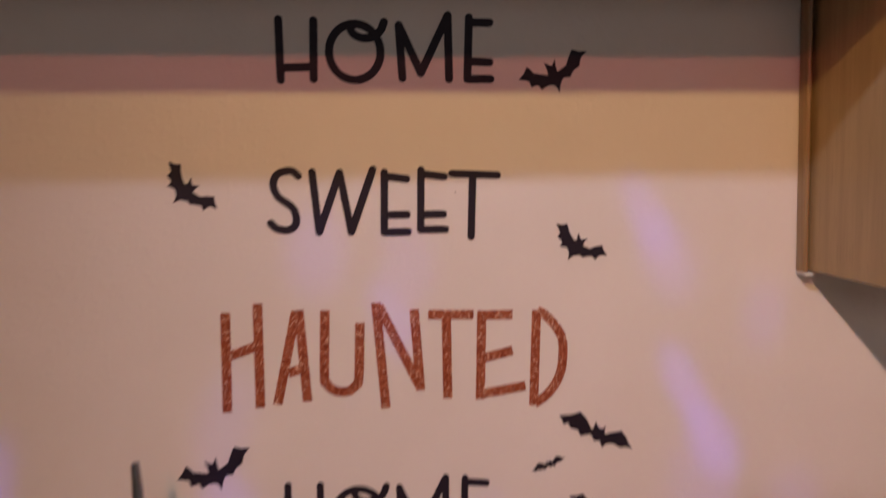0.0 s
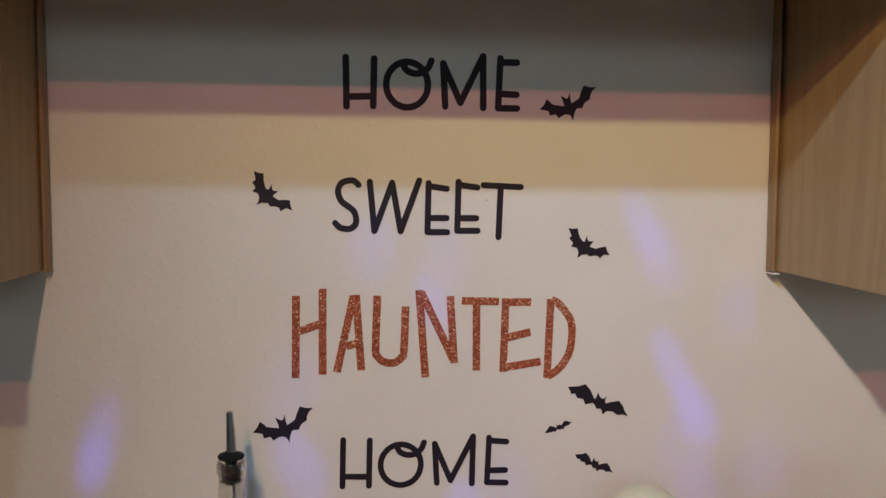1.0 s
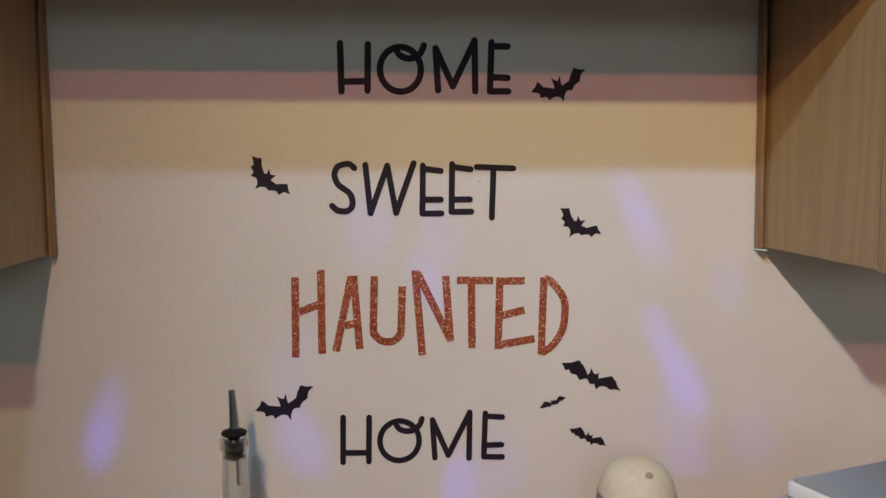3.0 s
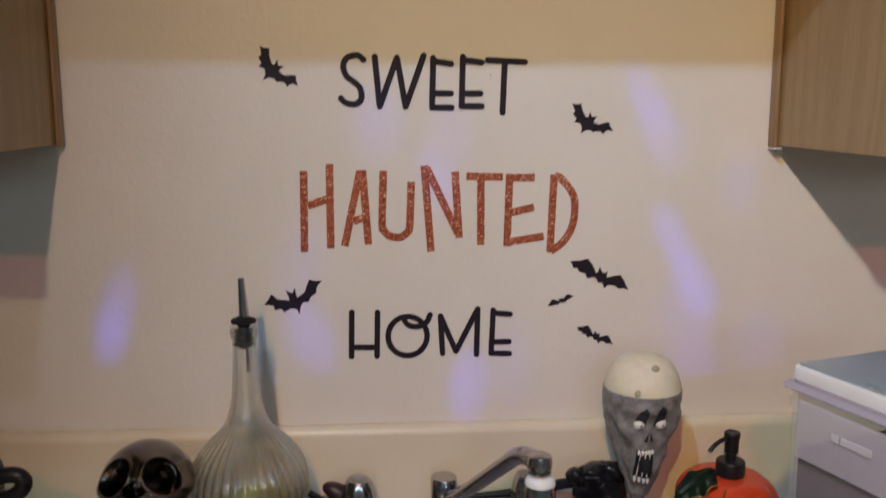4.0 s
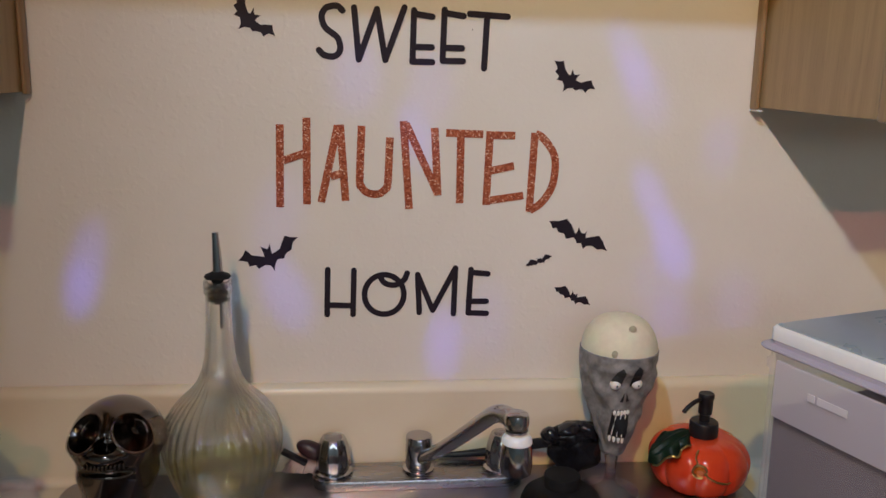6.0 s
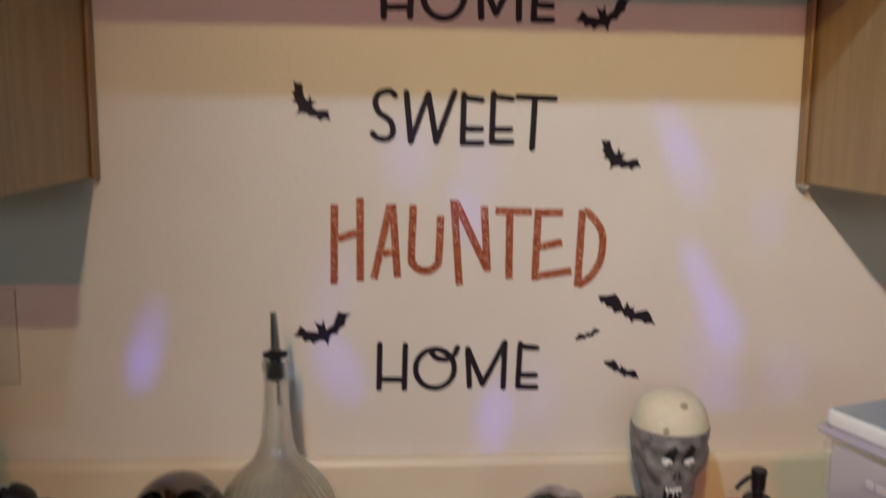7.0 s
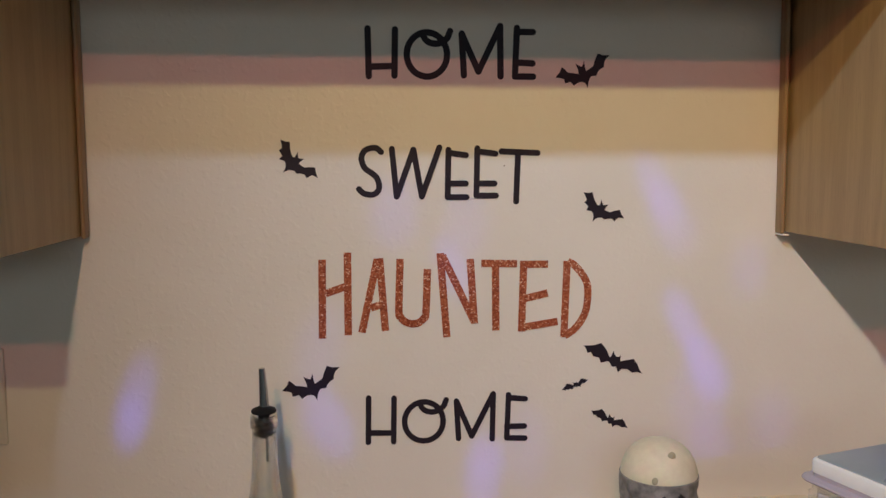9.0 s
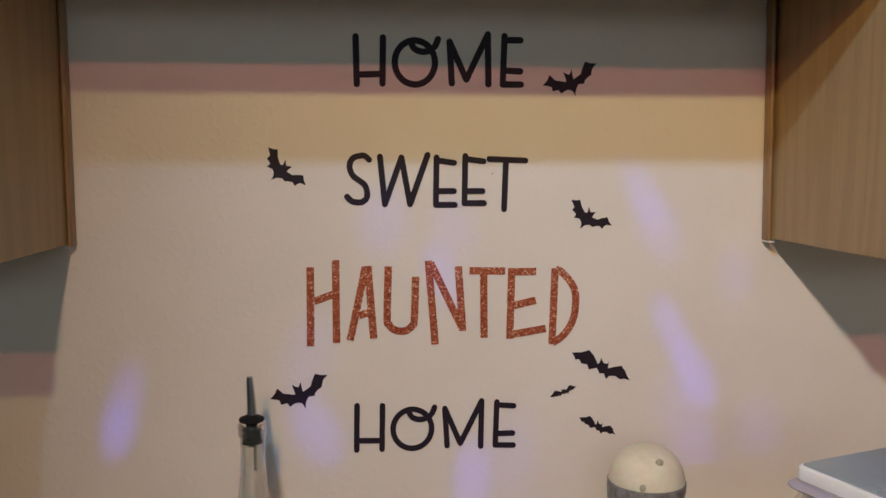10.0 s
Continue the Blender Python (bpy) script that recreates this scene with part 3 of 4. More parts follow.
# ---- sink and faucet ----
def sink():
    s = thing("sink", (0, 0, DECK), "stainless steel drop-in kitchen sink with rear deck", "sink")
    x0, x1, y0, y1 = -0.432, 0.452, -0.575, -0.0235
    bm = bmesh.new()
    bx0, bx1, by0, by1 = -0.40, 0.29, -0.53, -0.185
    slab(bm, x0, x1, by1, y1, -0.012, 0, (0.004, 0.045))
    slab(bm, x0, x1, y0, by0, -0.012, 0, (0.045, 0.004))
    block(x0, bx0, by0 - 0.003, by1 + 0.003, -0.0122, -0.0003, 0.004, 3, bm)
    block(bx1, x1, by0 - 0.003, by1 + 0.003, -0.0122, -0.0003, 0.004, 3, bm)
    part("deck", bm, steel, s, smooth=True)
    bowl = bmesh.new()
    rings = []
    for inset, z in ((0, -0.002), (0.004, -0.01), (0.008, -0.05), (0.02, -0.16), (0.05, -0.175)):
        ring = []
        a, b, c, d, r = bx0 + inset, bx1 - inset, by0 + inset, by1 - inset, 0.05
        for ox, oy, start in ((b - r, d - r, 0), (a + r, d - r, 90), (a + r, c + r, 180), (b - r, c + r, 270)):
            ring += [bowl.verts.new((ox + r * math.cos(radians(start + 15 * k)), oy + r * math.sin(radians(start + 15 * k)), z)) for k in range(7)]
        rings.append(ring)
    for a, b in zip(rings, rings[1:]):
        for i in range(len(a)):
            bowl.faces.new((a[i], a[(i + 1) % len(a)], b[(i + 1) % len(a)], b[i]))
    bowl.faces.new(rings[-1])
    part("bowl", bowl, steel, s, smooth=True)


sink()


def faucet():
    f = thing("faucet", (0.0177, -0.0585, DECK), "chrome two-handle kitchen faucet with white swivel aerator", "faucet")
    part("base_plate", slab(bmesh.new(), -0.1385, 0.1385, -0.029, 0.028, 0.0005, 0.014, (0.026, 0.026), 0.005), dull_chrome, f, smooth=True)
    knob = [(0.0240, 0.0), (0.0245, 0.0025), (0.0205, 0.0045), (0.0215, 0.008), (0.0222, 0.013), (0.0212, 0.026), (0.0190, 0.038), (0.0162, 0.0460), (0.0148, 0.0485), (0.0118, 0.0478)]

    def facets(a, r, z):
        return r * (1 + 0.028 * math.cos(10 * a)) if 0.006 < z - 0.0145 < 0.047 else r

    for x in (-0.111, 0.111):
        k = part("handle", lathe([(r, z + 0.0145) for r, z in knob], 80, facets, x, 0), chrome, f, "chrome fluted knob handle", True)
        part("index_cap", lathe([(0.0112, 0.0618), (0.0112, 0.0630), (0.008, 0.0636)], 24, None, x, 0), acrylic, k, "clear index cap", True)
    hub = [(0.0205, 0.0145), (0.0205, 0.018), (0.0165, 0.0195), (0.0165, 0.0225), (0.0172, 0.0235), (0.0172, 0.0605), (0.0160, 0.0625)]
    part("hub", lathe(hub, 40), chrome, f, smooth=True)
    path = curve_points([(0.004, -0.012, 0.036), (0.020, -0.053, 0.065), (0.038, -0.100, 0.103), (0.055, -0.145, 0.141), (0.066, -0.173, 0.164), (0.0745, -0.195, 0.1725), (0.0823, -0.2145, 0.171)], 5)
    n = len(path)
    part("spout", tube(path, [0.0088 + 0.0022 * (i / n) ** 2 for i in range(n)], 20), chrome, f, "long chrome swing spout", True)
    nx, ny = 0.0823, -0.2145
    nose = part("nozzle", lathe([(0.008, 0.184), (0.0118, 0.182), (0.0130, 0.178), (0.0130, 0.171), (0.0115, 0.1702), (0.0115, 0.1682), (0.0128, 0.1672), (0.0124, 0.1645), (0.0070, 0.1632), (0.0062, 0.1575)], 32, None, nx, ny), chrome, f, smooth=True)
    part("swivel_ring", lathe([(0.007, 0.1600), (0.0125, 0.1590), (0.0158, 0.155), (0.0164, 0.1505), (0.0150, 0.1495)], 32, None, nx + 0.0012, ny), white_plastic, nose, "white plastic swivel ring", True)
    part("aerator", lathe([(0.0150, 0.1493), (0.0166, 0.142), (0.0172, 0.124), (0.0160, 0.116), (0.0120, 0.1145)], 32, None, nx + 0.0012, ny), chrome, nose, "chrome aerator bell", True)


faucet()


# ---- things behind and beside the faucet ----
def bottle():
    b = thing("oil_bottle", (-0.225, -0.113, DECK), "clear ribbed glass bottle with steel pour spout on sink", "bottle")
    outer = [(0.034, 0.0005), (0.040, 0.004), (0.050, 0.018), (0.061, 0.042), (0.0685, 0.066), (0.0712, 0.088), (0.069, 0.106), (0.0605, 0.124), (0.049, 0.139), (0.036, 0.152),
             (0.0275, 0.163), (0.0215, 0.178), (0.0178, 0.198), (0.0158, 0.225), (0.0148, 0.25), (0.0146, 0.268), (0.0165, 0.272), (0.0165, 0.284), (0.015, 0.2855)]
    inner = [(max(0.0102, r - 0.0032), z) for r, z in outer[::-1][:-2]] + [(0.034, 0.0055)]

    def ribs(a, r, z):
        fade = max(0.0, 1 - abs(z - 0.132) / (0.056 if z > 0.132 else 0.075)) ** 0.7
        return r * (1 + 0.055 * fade * (abs(math.cos(17 * (a + 1.5 * (z - 0.1) + 2.2 * max(0.0, 0.1 - z)))) - 0.6))

    smooth_outer = [tuple(q) for q in curve_points([Vector(q) for q in outer], 3)]
    bm = lathe(smooth_outer + inner, 272, ribs)
    part("glass_body", bm, glass, b, smooth=True)
    liquid = [(0.0302, 0.0062), (0.038, 0.0085), (0.0463, 0.018), (0.0574, 0.042), (0.0622, 0.0545), (0.058, 0.0552)]
    part("liquid", lathe([(r - 0.0003, z) for r, z in liquid], 96), soap, b, "pale yellow liquid in the bottom", True)
    stopper = [(0.0060, 0.258), (0.0068, 0.262), (0.0068, 0.2875), (0.0140, 0.2885), (0.0152, 0.2905), (0.0140, 0.2925), (0.0085, 0.2945), (0.0062, 0.2965)]
    part("stopper", lathe(stopper, 36), black_rubber, b, "black rubber stopper", True)
    for z in (0.2635, 0.2705, 0.2775):
        part("stopper_ring", lathe([(0.0069, z - 0.0012), (0.0112, z - 0.0016), (0.0116, z), (0.0112, z + 0.0016), (0.0069, z + 0.0012)], 30), black_rubber, b, smooth=True)
    spout = curve_points([(0.0005, 0, 0.296), (0, 0, 0.312), (-0.0006, 0, 0.328), (-0.0014, 0, 0.342)], 4)
    part("pour_spout", tube(spout, [0.0058 - 0.0022 * i / len(spout) for i in range(len(spout))], 18), chrome, b, "tapered steel pour spout", True)
    part("breather_tube", tube([(0.003, 0.0, 0.262), (0.0032, 0, 0.228)], 0.0018, 10), chrome, b, smooth=True)
    return b


bottle()


def skull():
    """Cranium, brow, sockets, nose, cheeks, jaw and teeth in one skin."""
    bm = bmesh.new()
    seg, rows = 300, 240
    grid = []

    def bell(*terms, power=1):
        return math.exp(-sum((d / s) ** 2 for d, s in terms) ** power)

    def carve(x, z):
        """How far the face is pushed in (+) or out (-) at a spot of its front."""
        y = 0.0
        for s in (-1, 1):
            q = ((x - 0.0258 * s) / 0.0160) ** 2 + ((z - 0.1275 + 0.42 * (s * x - 0.0258)) / 0.0162) ** 2
            y += 0.030 * math.exp(-q ** 2.4) - 0.0042 * math.exp(-((math.sqrt(q) - 1.2) / 0.13) ** 2)
        wide = 0.0098 * max(0.3, 1 - (z - 0.1165) / 0.018)
        y += 0.020 * bell((x, wide), (z - 0.1185, 0.0072), power=3)
        y -= 0.005 * bell((x, 0.0055), (z - 0.131, 0.008))
        y -= 0.009 * bell((x, 0.021), (z - 0.1035, 0.0085), power=2)
        y += 0.006 * math.exp(-(x / 0.028) ** 6 - ((z - 0.0865) / 0.0042) ** 4)
        return y

    for i in range(rows + 1):
        v = math.pi * i / rows
        row = []
        for k in range(seg):
            u = 2 * math.pi * k / seg
            d = Vector((math.sin(v) * math.cos(u), math.sin(v) * math.sin(u), math.cos(v)))
            # temples and cheeks narrow, jaw longer and squarer
            low = max(0.0, -d.z)
            x, y, z = d.x * 0.0545, d.y * 0.068, d.z * (0.058 if d.z > 0 else 0.108) + 0.105
            x *= 1 - 0.21 * min(1.0, low * 1.9)
            y *= 1 - 0.25 * min(1.0, low * 1.6) * (1 if d.y > 0 else 0.25)
            if d.y < 0:
                y += carve(x, z) * min(1.0, -d.y * 2.5)
            x *= 1 + 0.03 * bell((z - 0.109, 0.008)) - 0.12 * bell((z - 0.088, 0.012))
            row.append(bm.verts.new((x, y, z)))
        grid.append(row)
    for a, b in zip(grid, grid[1:]):
        for k in range(seg):
            bm.faces.new((a[k], a[(k + 1) % seg], b[(k + 1) % seg], b[k]))
    bmesh.ops.remove_doubles(bm, verts=bm.verts[:], dist=0.00005)
    for z, proud in ((0.0945, 0.0065),):
        for k in range(11):
            x = -0.0200 + 0.0040 * k
            y = -0.065 * math.sqrt(1 - (x / 0.047) ** 2)
            ball((x, y - proud, z), (0.0021, 0.0030, 0.0038), bm, 10)
    moved(bm, pose(0, 0, 0.075, -13, 0, 0) @ pose(0, 0, -0.075))
    for v in bm.verts:
        v.co.z = max(v.co.z, 0.0006)
    ob = part("skull_ornament", bm, dark_chrome, smooth=True)
    ob.matrix_world = pose(-0.337, -0.15, DECK, 0, 0, 1) @ Matrix.Diagonal((1, 1, 0.955, 1))
    tagged(ob, "glossy smoked-chrome skull ornament beside the bottle", "ornament")


skull()


def goblet():
    """Clear goblet round a grey screaming face with a pale dome on top."""
    gx, gy = 0.263, -0.105
    g = thing("goblet", (gx, gy, DECK), "grey screaming-skull goblet with pale dome on clear foot", "goblet")
    profile = [(0.005, 0.0535), (0.0142, 0.056), (0.017, 0.066), (0.022, 0.084), (0.0262, 0.102), (0.0322, 0.120), (0.0388, 0.140), (0.0448, 0.160), (0.0478, 0.178), (0.0488, 0.196), (0.0475, 0.1965), (0.045, 0.190)]

    def face(a, r, z):
        # angle of the front is -90 degrees, turned a little
        d = (a - radians(-86) + math.pi) % (2 * math.pi) - math.pi
        f = math.exp(-(d / 0.75) ** 2)
        mouth = 0.012 * f * math.exp(-((z - 0.098) / 0.026) ** 2)
        brow = 0.0036 * f * math.exp(-((z - 0.178) / 0.008) ** 2)
        cheek = 0.0032 * math.sin(5 * a + 40 * z) * math.exp(-((z - 0.13) / 0.03) ** 2)
        eyes = sum(-0.005 * math.exp(-((d - e) / 0.22) ** 2 - ((z - 0.163) / 0.013) ** 2) for e in (-0.36, 0.22))
        lines = 0.0016 * math.sin(260 * z + 5 * math.sin(2 * a)) * math.exp(-((z - 0.176) / 0.012) ** 2) * (1 - f)
        sag = 0.0016 * math.sin(9 * a + 70 * z) * math.exp(-((z - 0.145) / 0.022) ** 2)
        crag = 0.0050 * noise.noise(Vector((2.4 * math.cos(a), 2.4 * math.sin(a), 46 * z))) * (1 - 0.55 * f) if 0.06 < z < 0.19 else 0.0
        bone_ridge = 0.0045 * math.exp(-((abs(d) - 0.85) / 0.24) ** 2 - ((z - 0.150) / 0.009) ** 2)
        hollow = -0.0045 * math.exp(-((abs(d) - 0.72) / 0.22) ** 2 - ((z - 0.122) / 0.014) ** 2)
        return r + mouth + brow + cheek + eyes + lines + sag + crag + bone_ridge + hollow

    skin = [tuple(q) for q in curve_points([Vector(q) for q in profile[:10]], 5)] + profile[10:]
    part("face_cup", lathe(skin, 110, face), grey_resin, g, "dark grey moulded face", True)
    dome = [(0.0478 * math.cos(radians(a)) ** 0.8, 0.1925 + 0.047 * math.sin(radians(a))) for a in range(0, 88, 6)]
    top = part("dome", lathe(dome, 56), cream_resin, g, "pale cream dome with two dark pits", True)
    for x, y, z in ((0.004, -0.0330, 0.2285), (-0.018, -0.0415, 0.2005)):
        part("pit", ball((x, y, z), (0.0050, 0.0030, 0.0055), None, 14), pit_paint, top, "small dark pit", True)
    part("foot", lathe([(0.037, 0.0006), (0.0375, 0.003), (0.030, 0.006), (0.012, 0.010), (0.0075, 0.016), (0.007, 0.022), (0.0072, 0.040), (0.0095, 0.0528)], 48), acrylic, g, "clear plastic stem and foot", True)

    def on_face(x, z, lift):
        lo, hi = -0.12, 0.0
        r = np.interp(z, [p[1] for p in profile[:10]], [p[0] for p in profile[:10]])
        y = -math.sqrt(max(1e-6, r * r - x * x))
        for _ in range(3):
            a = math.atan2(y, x)
            q = face(a, r, z)
            y = -math.sqrt(max(1e-6, q * q - x * x))
        return y - lift

    def patch(outline, lift, thick):
        bm = bmesh.new()
        n = len(outline)
        front = [bm.verts.new((x, on_face(x, z, lift), z)) for x, z in outline]
        rear = [bm.verts.new((x, on_face(x, z, lift) + thick, z)) for x, z in outline]
        cx, cz = sum(p[0] for p in outline) / n, sum(p[1] for p in outline) / n
        mid = bm.verts.new((cx, on_face(cx, cz, lift), cz))
        skin = [bm.faces.new((front[i], front[(i + 1) % n], mid)) for i in range(n)]
        for i in range(n):
            j = (i + 1) % n
            bm.faces.new((front[i], rear[i], rear[j], front[j]))
        bm.faces.new(rear)
        edges = list({e for f in skin for e in f.edges})
        bmesh.ops.subdivide_edges(bm, edges=edges, cuts=4, use_grid_fill=True)
        keep = set(rear)
        for v in bm.verts:
            if v not in keep:
                v.co.y = on_face(v.co.x, v.co.z, lift)
        return bm

    # slanted black sockets, white eyes, black nose, long mouth with teeth
    part("socket", patch([(-0.0215, 0.160), (-0.0085, 0.160), (-0.0062, 0.180), (-0.0095, 0.1855), (-0.0172, 0.180)], 0.0012, 0.003), pupil_black, g, "slanted black eye socket")
    part("socket", patch([(0.0022, 0.160), (0.0138, 0.160), (0.0155, 0.183), (0.0105, 0.1875), (0.0042, 0.181)], 0.0012, 0.003), pupil_black, g, "slanted black eye socket")
    for x, z in ((-0.0150, 0.1615), (0.0110, 0.1625)):
        e = part("eyeball", ball((x, on_face(x, z, 0.0016), z), (0.0072, 0.0052, 0.0066), None, 18), bone, g, "white bulging eyeball", True)
        part("pupil", ball((x + 0.001, on_face(x, z, 0.0064), z - 0.001), (0.0013, 0.0008, 0.0013), None, 10), pupil_black, e, smooth=True)
    for s in (-1, 1):
        part("nostril", patch([(-0.002 + s * 0.001, 0.152), (-0.002 + s * 0.0062, 0.139), (-0.002 + s * 0.002, 0.1385)], 0.0012, 0.002), pupil_black, g)
    part("mouth", patch([(-0.0165, 0.090), (-0.0150, 0.127), (0.0060, 0.127), (0.0035, 0.090)], 0.0012, 0.003), pupil_black, g, "long black open mouth")
    for k in range(5):
        x = -0.0130 + 0.0043 * k
        part("tooth", ball((x, on_face(x, 0.124, 0.0018), 0.1242), (0.0021, 0.0016, 0.0034), None, 10), bone, g, smooth=True)
    for k in range(4):
        x = -0.0135 + 0.0046 * k
        part("tooth", ball((x, on_face(x, 0.086, 0.0018), 0.0865), (0.002, 0.0016, 0.005), None, 10), bone, g, smooth=True)
    for k in range(3):
        part("mouth_strand", tube([(-0.011 + 0.006 * k, on_face(-0.011 + 0.006 * k, 0.122, 0.002), 0.122), (-0.0125 + 0.005 * k, on_face(-0.0125 + 0.005 * k, 0.092, 0.002), 0.092)], 0.0007, 6), bone, g)


goblet()


def pumpkin():
    p = thing("soap_dispenser", (0.387, -0.092, DECK), "glazed orange pumpkin soap dispenser with black pump", "soap dispenser")

    def lobes(a, r, z):
        return r * (1 - 0.075 * (1 - abs(math.cos(4.5 * (a + 0.25)))) ** 2.2)

    body = [(0.040, 0.0005), (0.050, 0.003), (0.061, 0.012), (0.068, 0.026), (0.0705, 0.041), (0.068, 0.056), (0.060, 0.069), (0.047, 0.078), (0.030, 0.0815), (0.016, 0.080)]
    fine = [tuple(q) for q in curve_points([Vector(q) for q in body], 3)]
    fine = [(0.93 * r, 0.86 * z) for r, z in fine]
    part("body", lathe(fine, 144, lobes), orange_glaze, p, "glossy orange lobed pumpkin body", True)
    part("collar", lathe([(0.0180, 0.0655), (0.0186, 0.068), (0.0186, 0.0865), (0.0172, 0.0885), (0.0085, 0.089)], 40, lambda a, r, z: r * (1 + 0.012 * math.cos(36 * a)) if 0.067 < z < 0.087 else r, 0.003, 0), black_plastic, p, "black ribbed pump collar", True)
    h = part("pump_head", lathe([(0.0068, 0.0891), (0.0068, 0.098), (0.0088, 0.0995), (0.0092, 0.119), (0.0102, 0.1205), (0.0102, 0.1255), (0.009, 0.127)], 32, None, 0.003, 0), black_plastic, p, "black pump head", True)
    part("nozzle", tube(curve_points([(-0.002, -0.002, 0.1205), (-0.015, -0.006, 0.1175), (-0.025, -0.009, 0.1115), (-0.031, -0.011, 0.1055)], 4), 0.0029, 12), black_plastic, h, smooth=True)
    leaf = bmesh.new()
    n, m = 26, 40
    rows = []
    for i in range(n + 1):
        s = i / n
        row = []
        for k in range(m + 1):
            t = k / m * 2 - 1
            lobe = 0.80 + 0.26 * abs(math.sin(7.5 * s + 0.5))
            half = 0.030 * math.sin(math.pi * min(1, s * 0.93 + 0.07)) ** 0.6 * lobe
            x, y = -0.024 - 0.056 * s, -0.014 + t * half - 0.016 * s
            ruffle = 0.0032 * math.sin(15 * s + 2 * t) * t * t + 0.0016 * math.cos(4 * math.pi * t + 3 * s)
            z = 0.0825 - 0.013 * s * s - 0.012 * t * t - 0.010 * s ** 3 + ruffle
            row.append(leaf.verts.new((x, y, z)))
        rows.append(row)
    for a, b in zip(rows, rows[1:]):
        for k in range(m):
            leaf.faces.new((a[k], a[k + 1], b[k + 1], b[k]))
    edge = [tuple(row[0].co) for row in rows[1::2]]
    bmesh.ops.solidify(leaf, geom=leaf.faces[:], thickness=0.004)
    lf = part("leaf", leaf, green_glaze, p, "dark green glazed ceramic leaf with gold edge", True)
    part("leaf_edge", tube(curve_points(edge, 3), 0.0014, 8), gold, lf, "gold painted edge", True)

    def skin(a, z):
        r = np.interp(z, [q[1] for q in fine], [q[0] for q in fine])
        q = lobes(radians(a), r, z) + 0.0006
        return (q * math.cos(radians(a)), q * math.sin(radians(a)), z)

    vine = [skin(-116, 0.066), skin(-118, 0.060), skin(-115, 0.053), skin(-109, 0.047), skin(-102, 0.040), skin(-96, 0.036), skin(-88, 0.033), skin(-80, 0.031), skin(-74, 0.030)]
    part("vine", tube(curve_points(vine, 5), 0.0013, 8), gold, p, "thin gold vine", True)
    c = Vector(skin(-112, 0.0455))
    out = Vector((c.x, c.y, 0)).normalized()
    turn = out.to_track_quat("Z", "Y").to_matrix().to_4x4()
    ring = bmesh.new()
    tube([(0.0085 * math.cos(2 * math.pi * k / 24), 0.0085 * math.sin(2 * math.pi * k / 24), 0) for k in range(25)], 0.0016, 8, ring)
    part("jewel_setting", moved(ring, Matrix.Translation(c + out * 0.001) @ turn), gold, p, "gold ring round the jewel", True)
    part("jewel", moved(lathe([(0.0068, -0.001), (0.0068, 0.0012), (0.0042, 0.0042)], 9), Matrix.Translation(c + out * 0.001) @ turn), jewel, p, "faceted orange jewel")


pumpkin()


# water-filter dispenser, built as a lidded clear box with mauve contents
def filter_dispenser():
    t = thing("water_dispenser", (0.333, -0.333, DECK), "clear plastic water-filter dispenser with pale lid, half full", "container", turn=18)
    w, d, h = 0.20, 0.27, 0.27

    def wall(x0, x1, y0, y1, r, z, bm):
        ring = []
        for ox, oy, start in ((x1 - r, y1 - r, 0), (x0 + r, y1 - r, 90), (x0 + r, y0 + r, 180), (x1 - r, y0 + r, 270)):
            ring += [bm.verts.new((ox + r * math.cos(radians(start + 18 * k)), oy + r * math.sin(radians(start + 18 * k)), z)) for k in range(6)]
        return ring

    def stack(levels, r, closed=True):
        bm = bmesh.new()
        rings = [wall(a, w - a, -d + a, -a, max(0.002, r - a * 0.5), z, bm) for a, z in levels]
        for a, b in zip(rings, rings[1:]):
            for i in range(len(a)):
                bm.faces.new((a[i], a[(i + 1) % len(a)], b[(i + 1) % len(a)], b[i]))
        if closed:
            bm.faces.new(rings[0][::-1])
            bm.faces.new(rings[-1])
        return bm

    body = stack([(0.008, 0.0006), (0.005, 0.006), (0.0005, 0.253), (-0.0020, 0.2545), (-0.0020, 0.262), (0.0005, 0.2635), (0.0005, 0.2732), (0.0045, 0.2734), (0.0055, 0.10), (0.0125, 0.004)], 0.010)
    part("body", body, cloudy, t, "cloudy clear plastic body", True)
    part("contents", stack([(0.0130, 0.0055), (0.0075, 0.10), (0.0060, 0.210), (0.010, 0.212)], 0.016), contents_mauve, t, "dull mauve-grey contents filling the lower part", True)
    lid = part("lid", stack([(0.0005, 0.2825), (0.0005, 0.2935), (0.0025, 0.296), (0.004, 0.2963)], 0.009), white_plastic, t, "white lid, its flat top coloured for a blue-grey reflection", True)
    # thin plate that carries the lid's reflection as colour
    part("lid_top", stack([(0.0045, 0.2964), (0.0045, 0.2972), (0.0055, 0.2975)], 0.008), lid_reflection, lid, "flat lid top with a painted blue-grey reflection", True)
    part("lid_skirt", stack([(0.002, 0.2735), (-0.0075, 0.2742), (-0.0085, 0.2755), (-0.0075, 0.2772), (0.0005, 0.2785), (0.001, 0.2822)], 0.012), ridge, lid, "clear lower rim of the lid", True)
    panel = part("side_panel", block(-0.0040, -0.0002, -d + 0.030, -0.018, 0.2085, 0.2655, 0.0012, 3), frosted, t, "pale frosted panel on the side", True)
    for y0, y1, z in ((-0.068, -0.060, 0.2435), (-0.104, -0.071, 0.2435)):
        part("embossed_bar", block(-0.0052, -0.0041, y0, y1, z - 0.0036, z + 0.0036, 0.0005), embossed, panel, "faint raised lettering")


filter_dispenser()


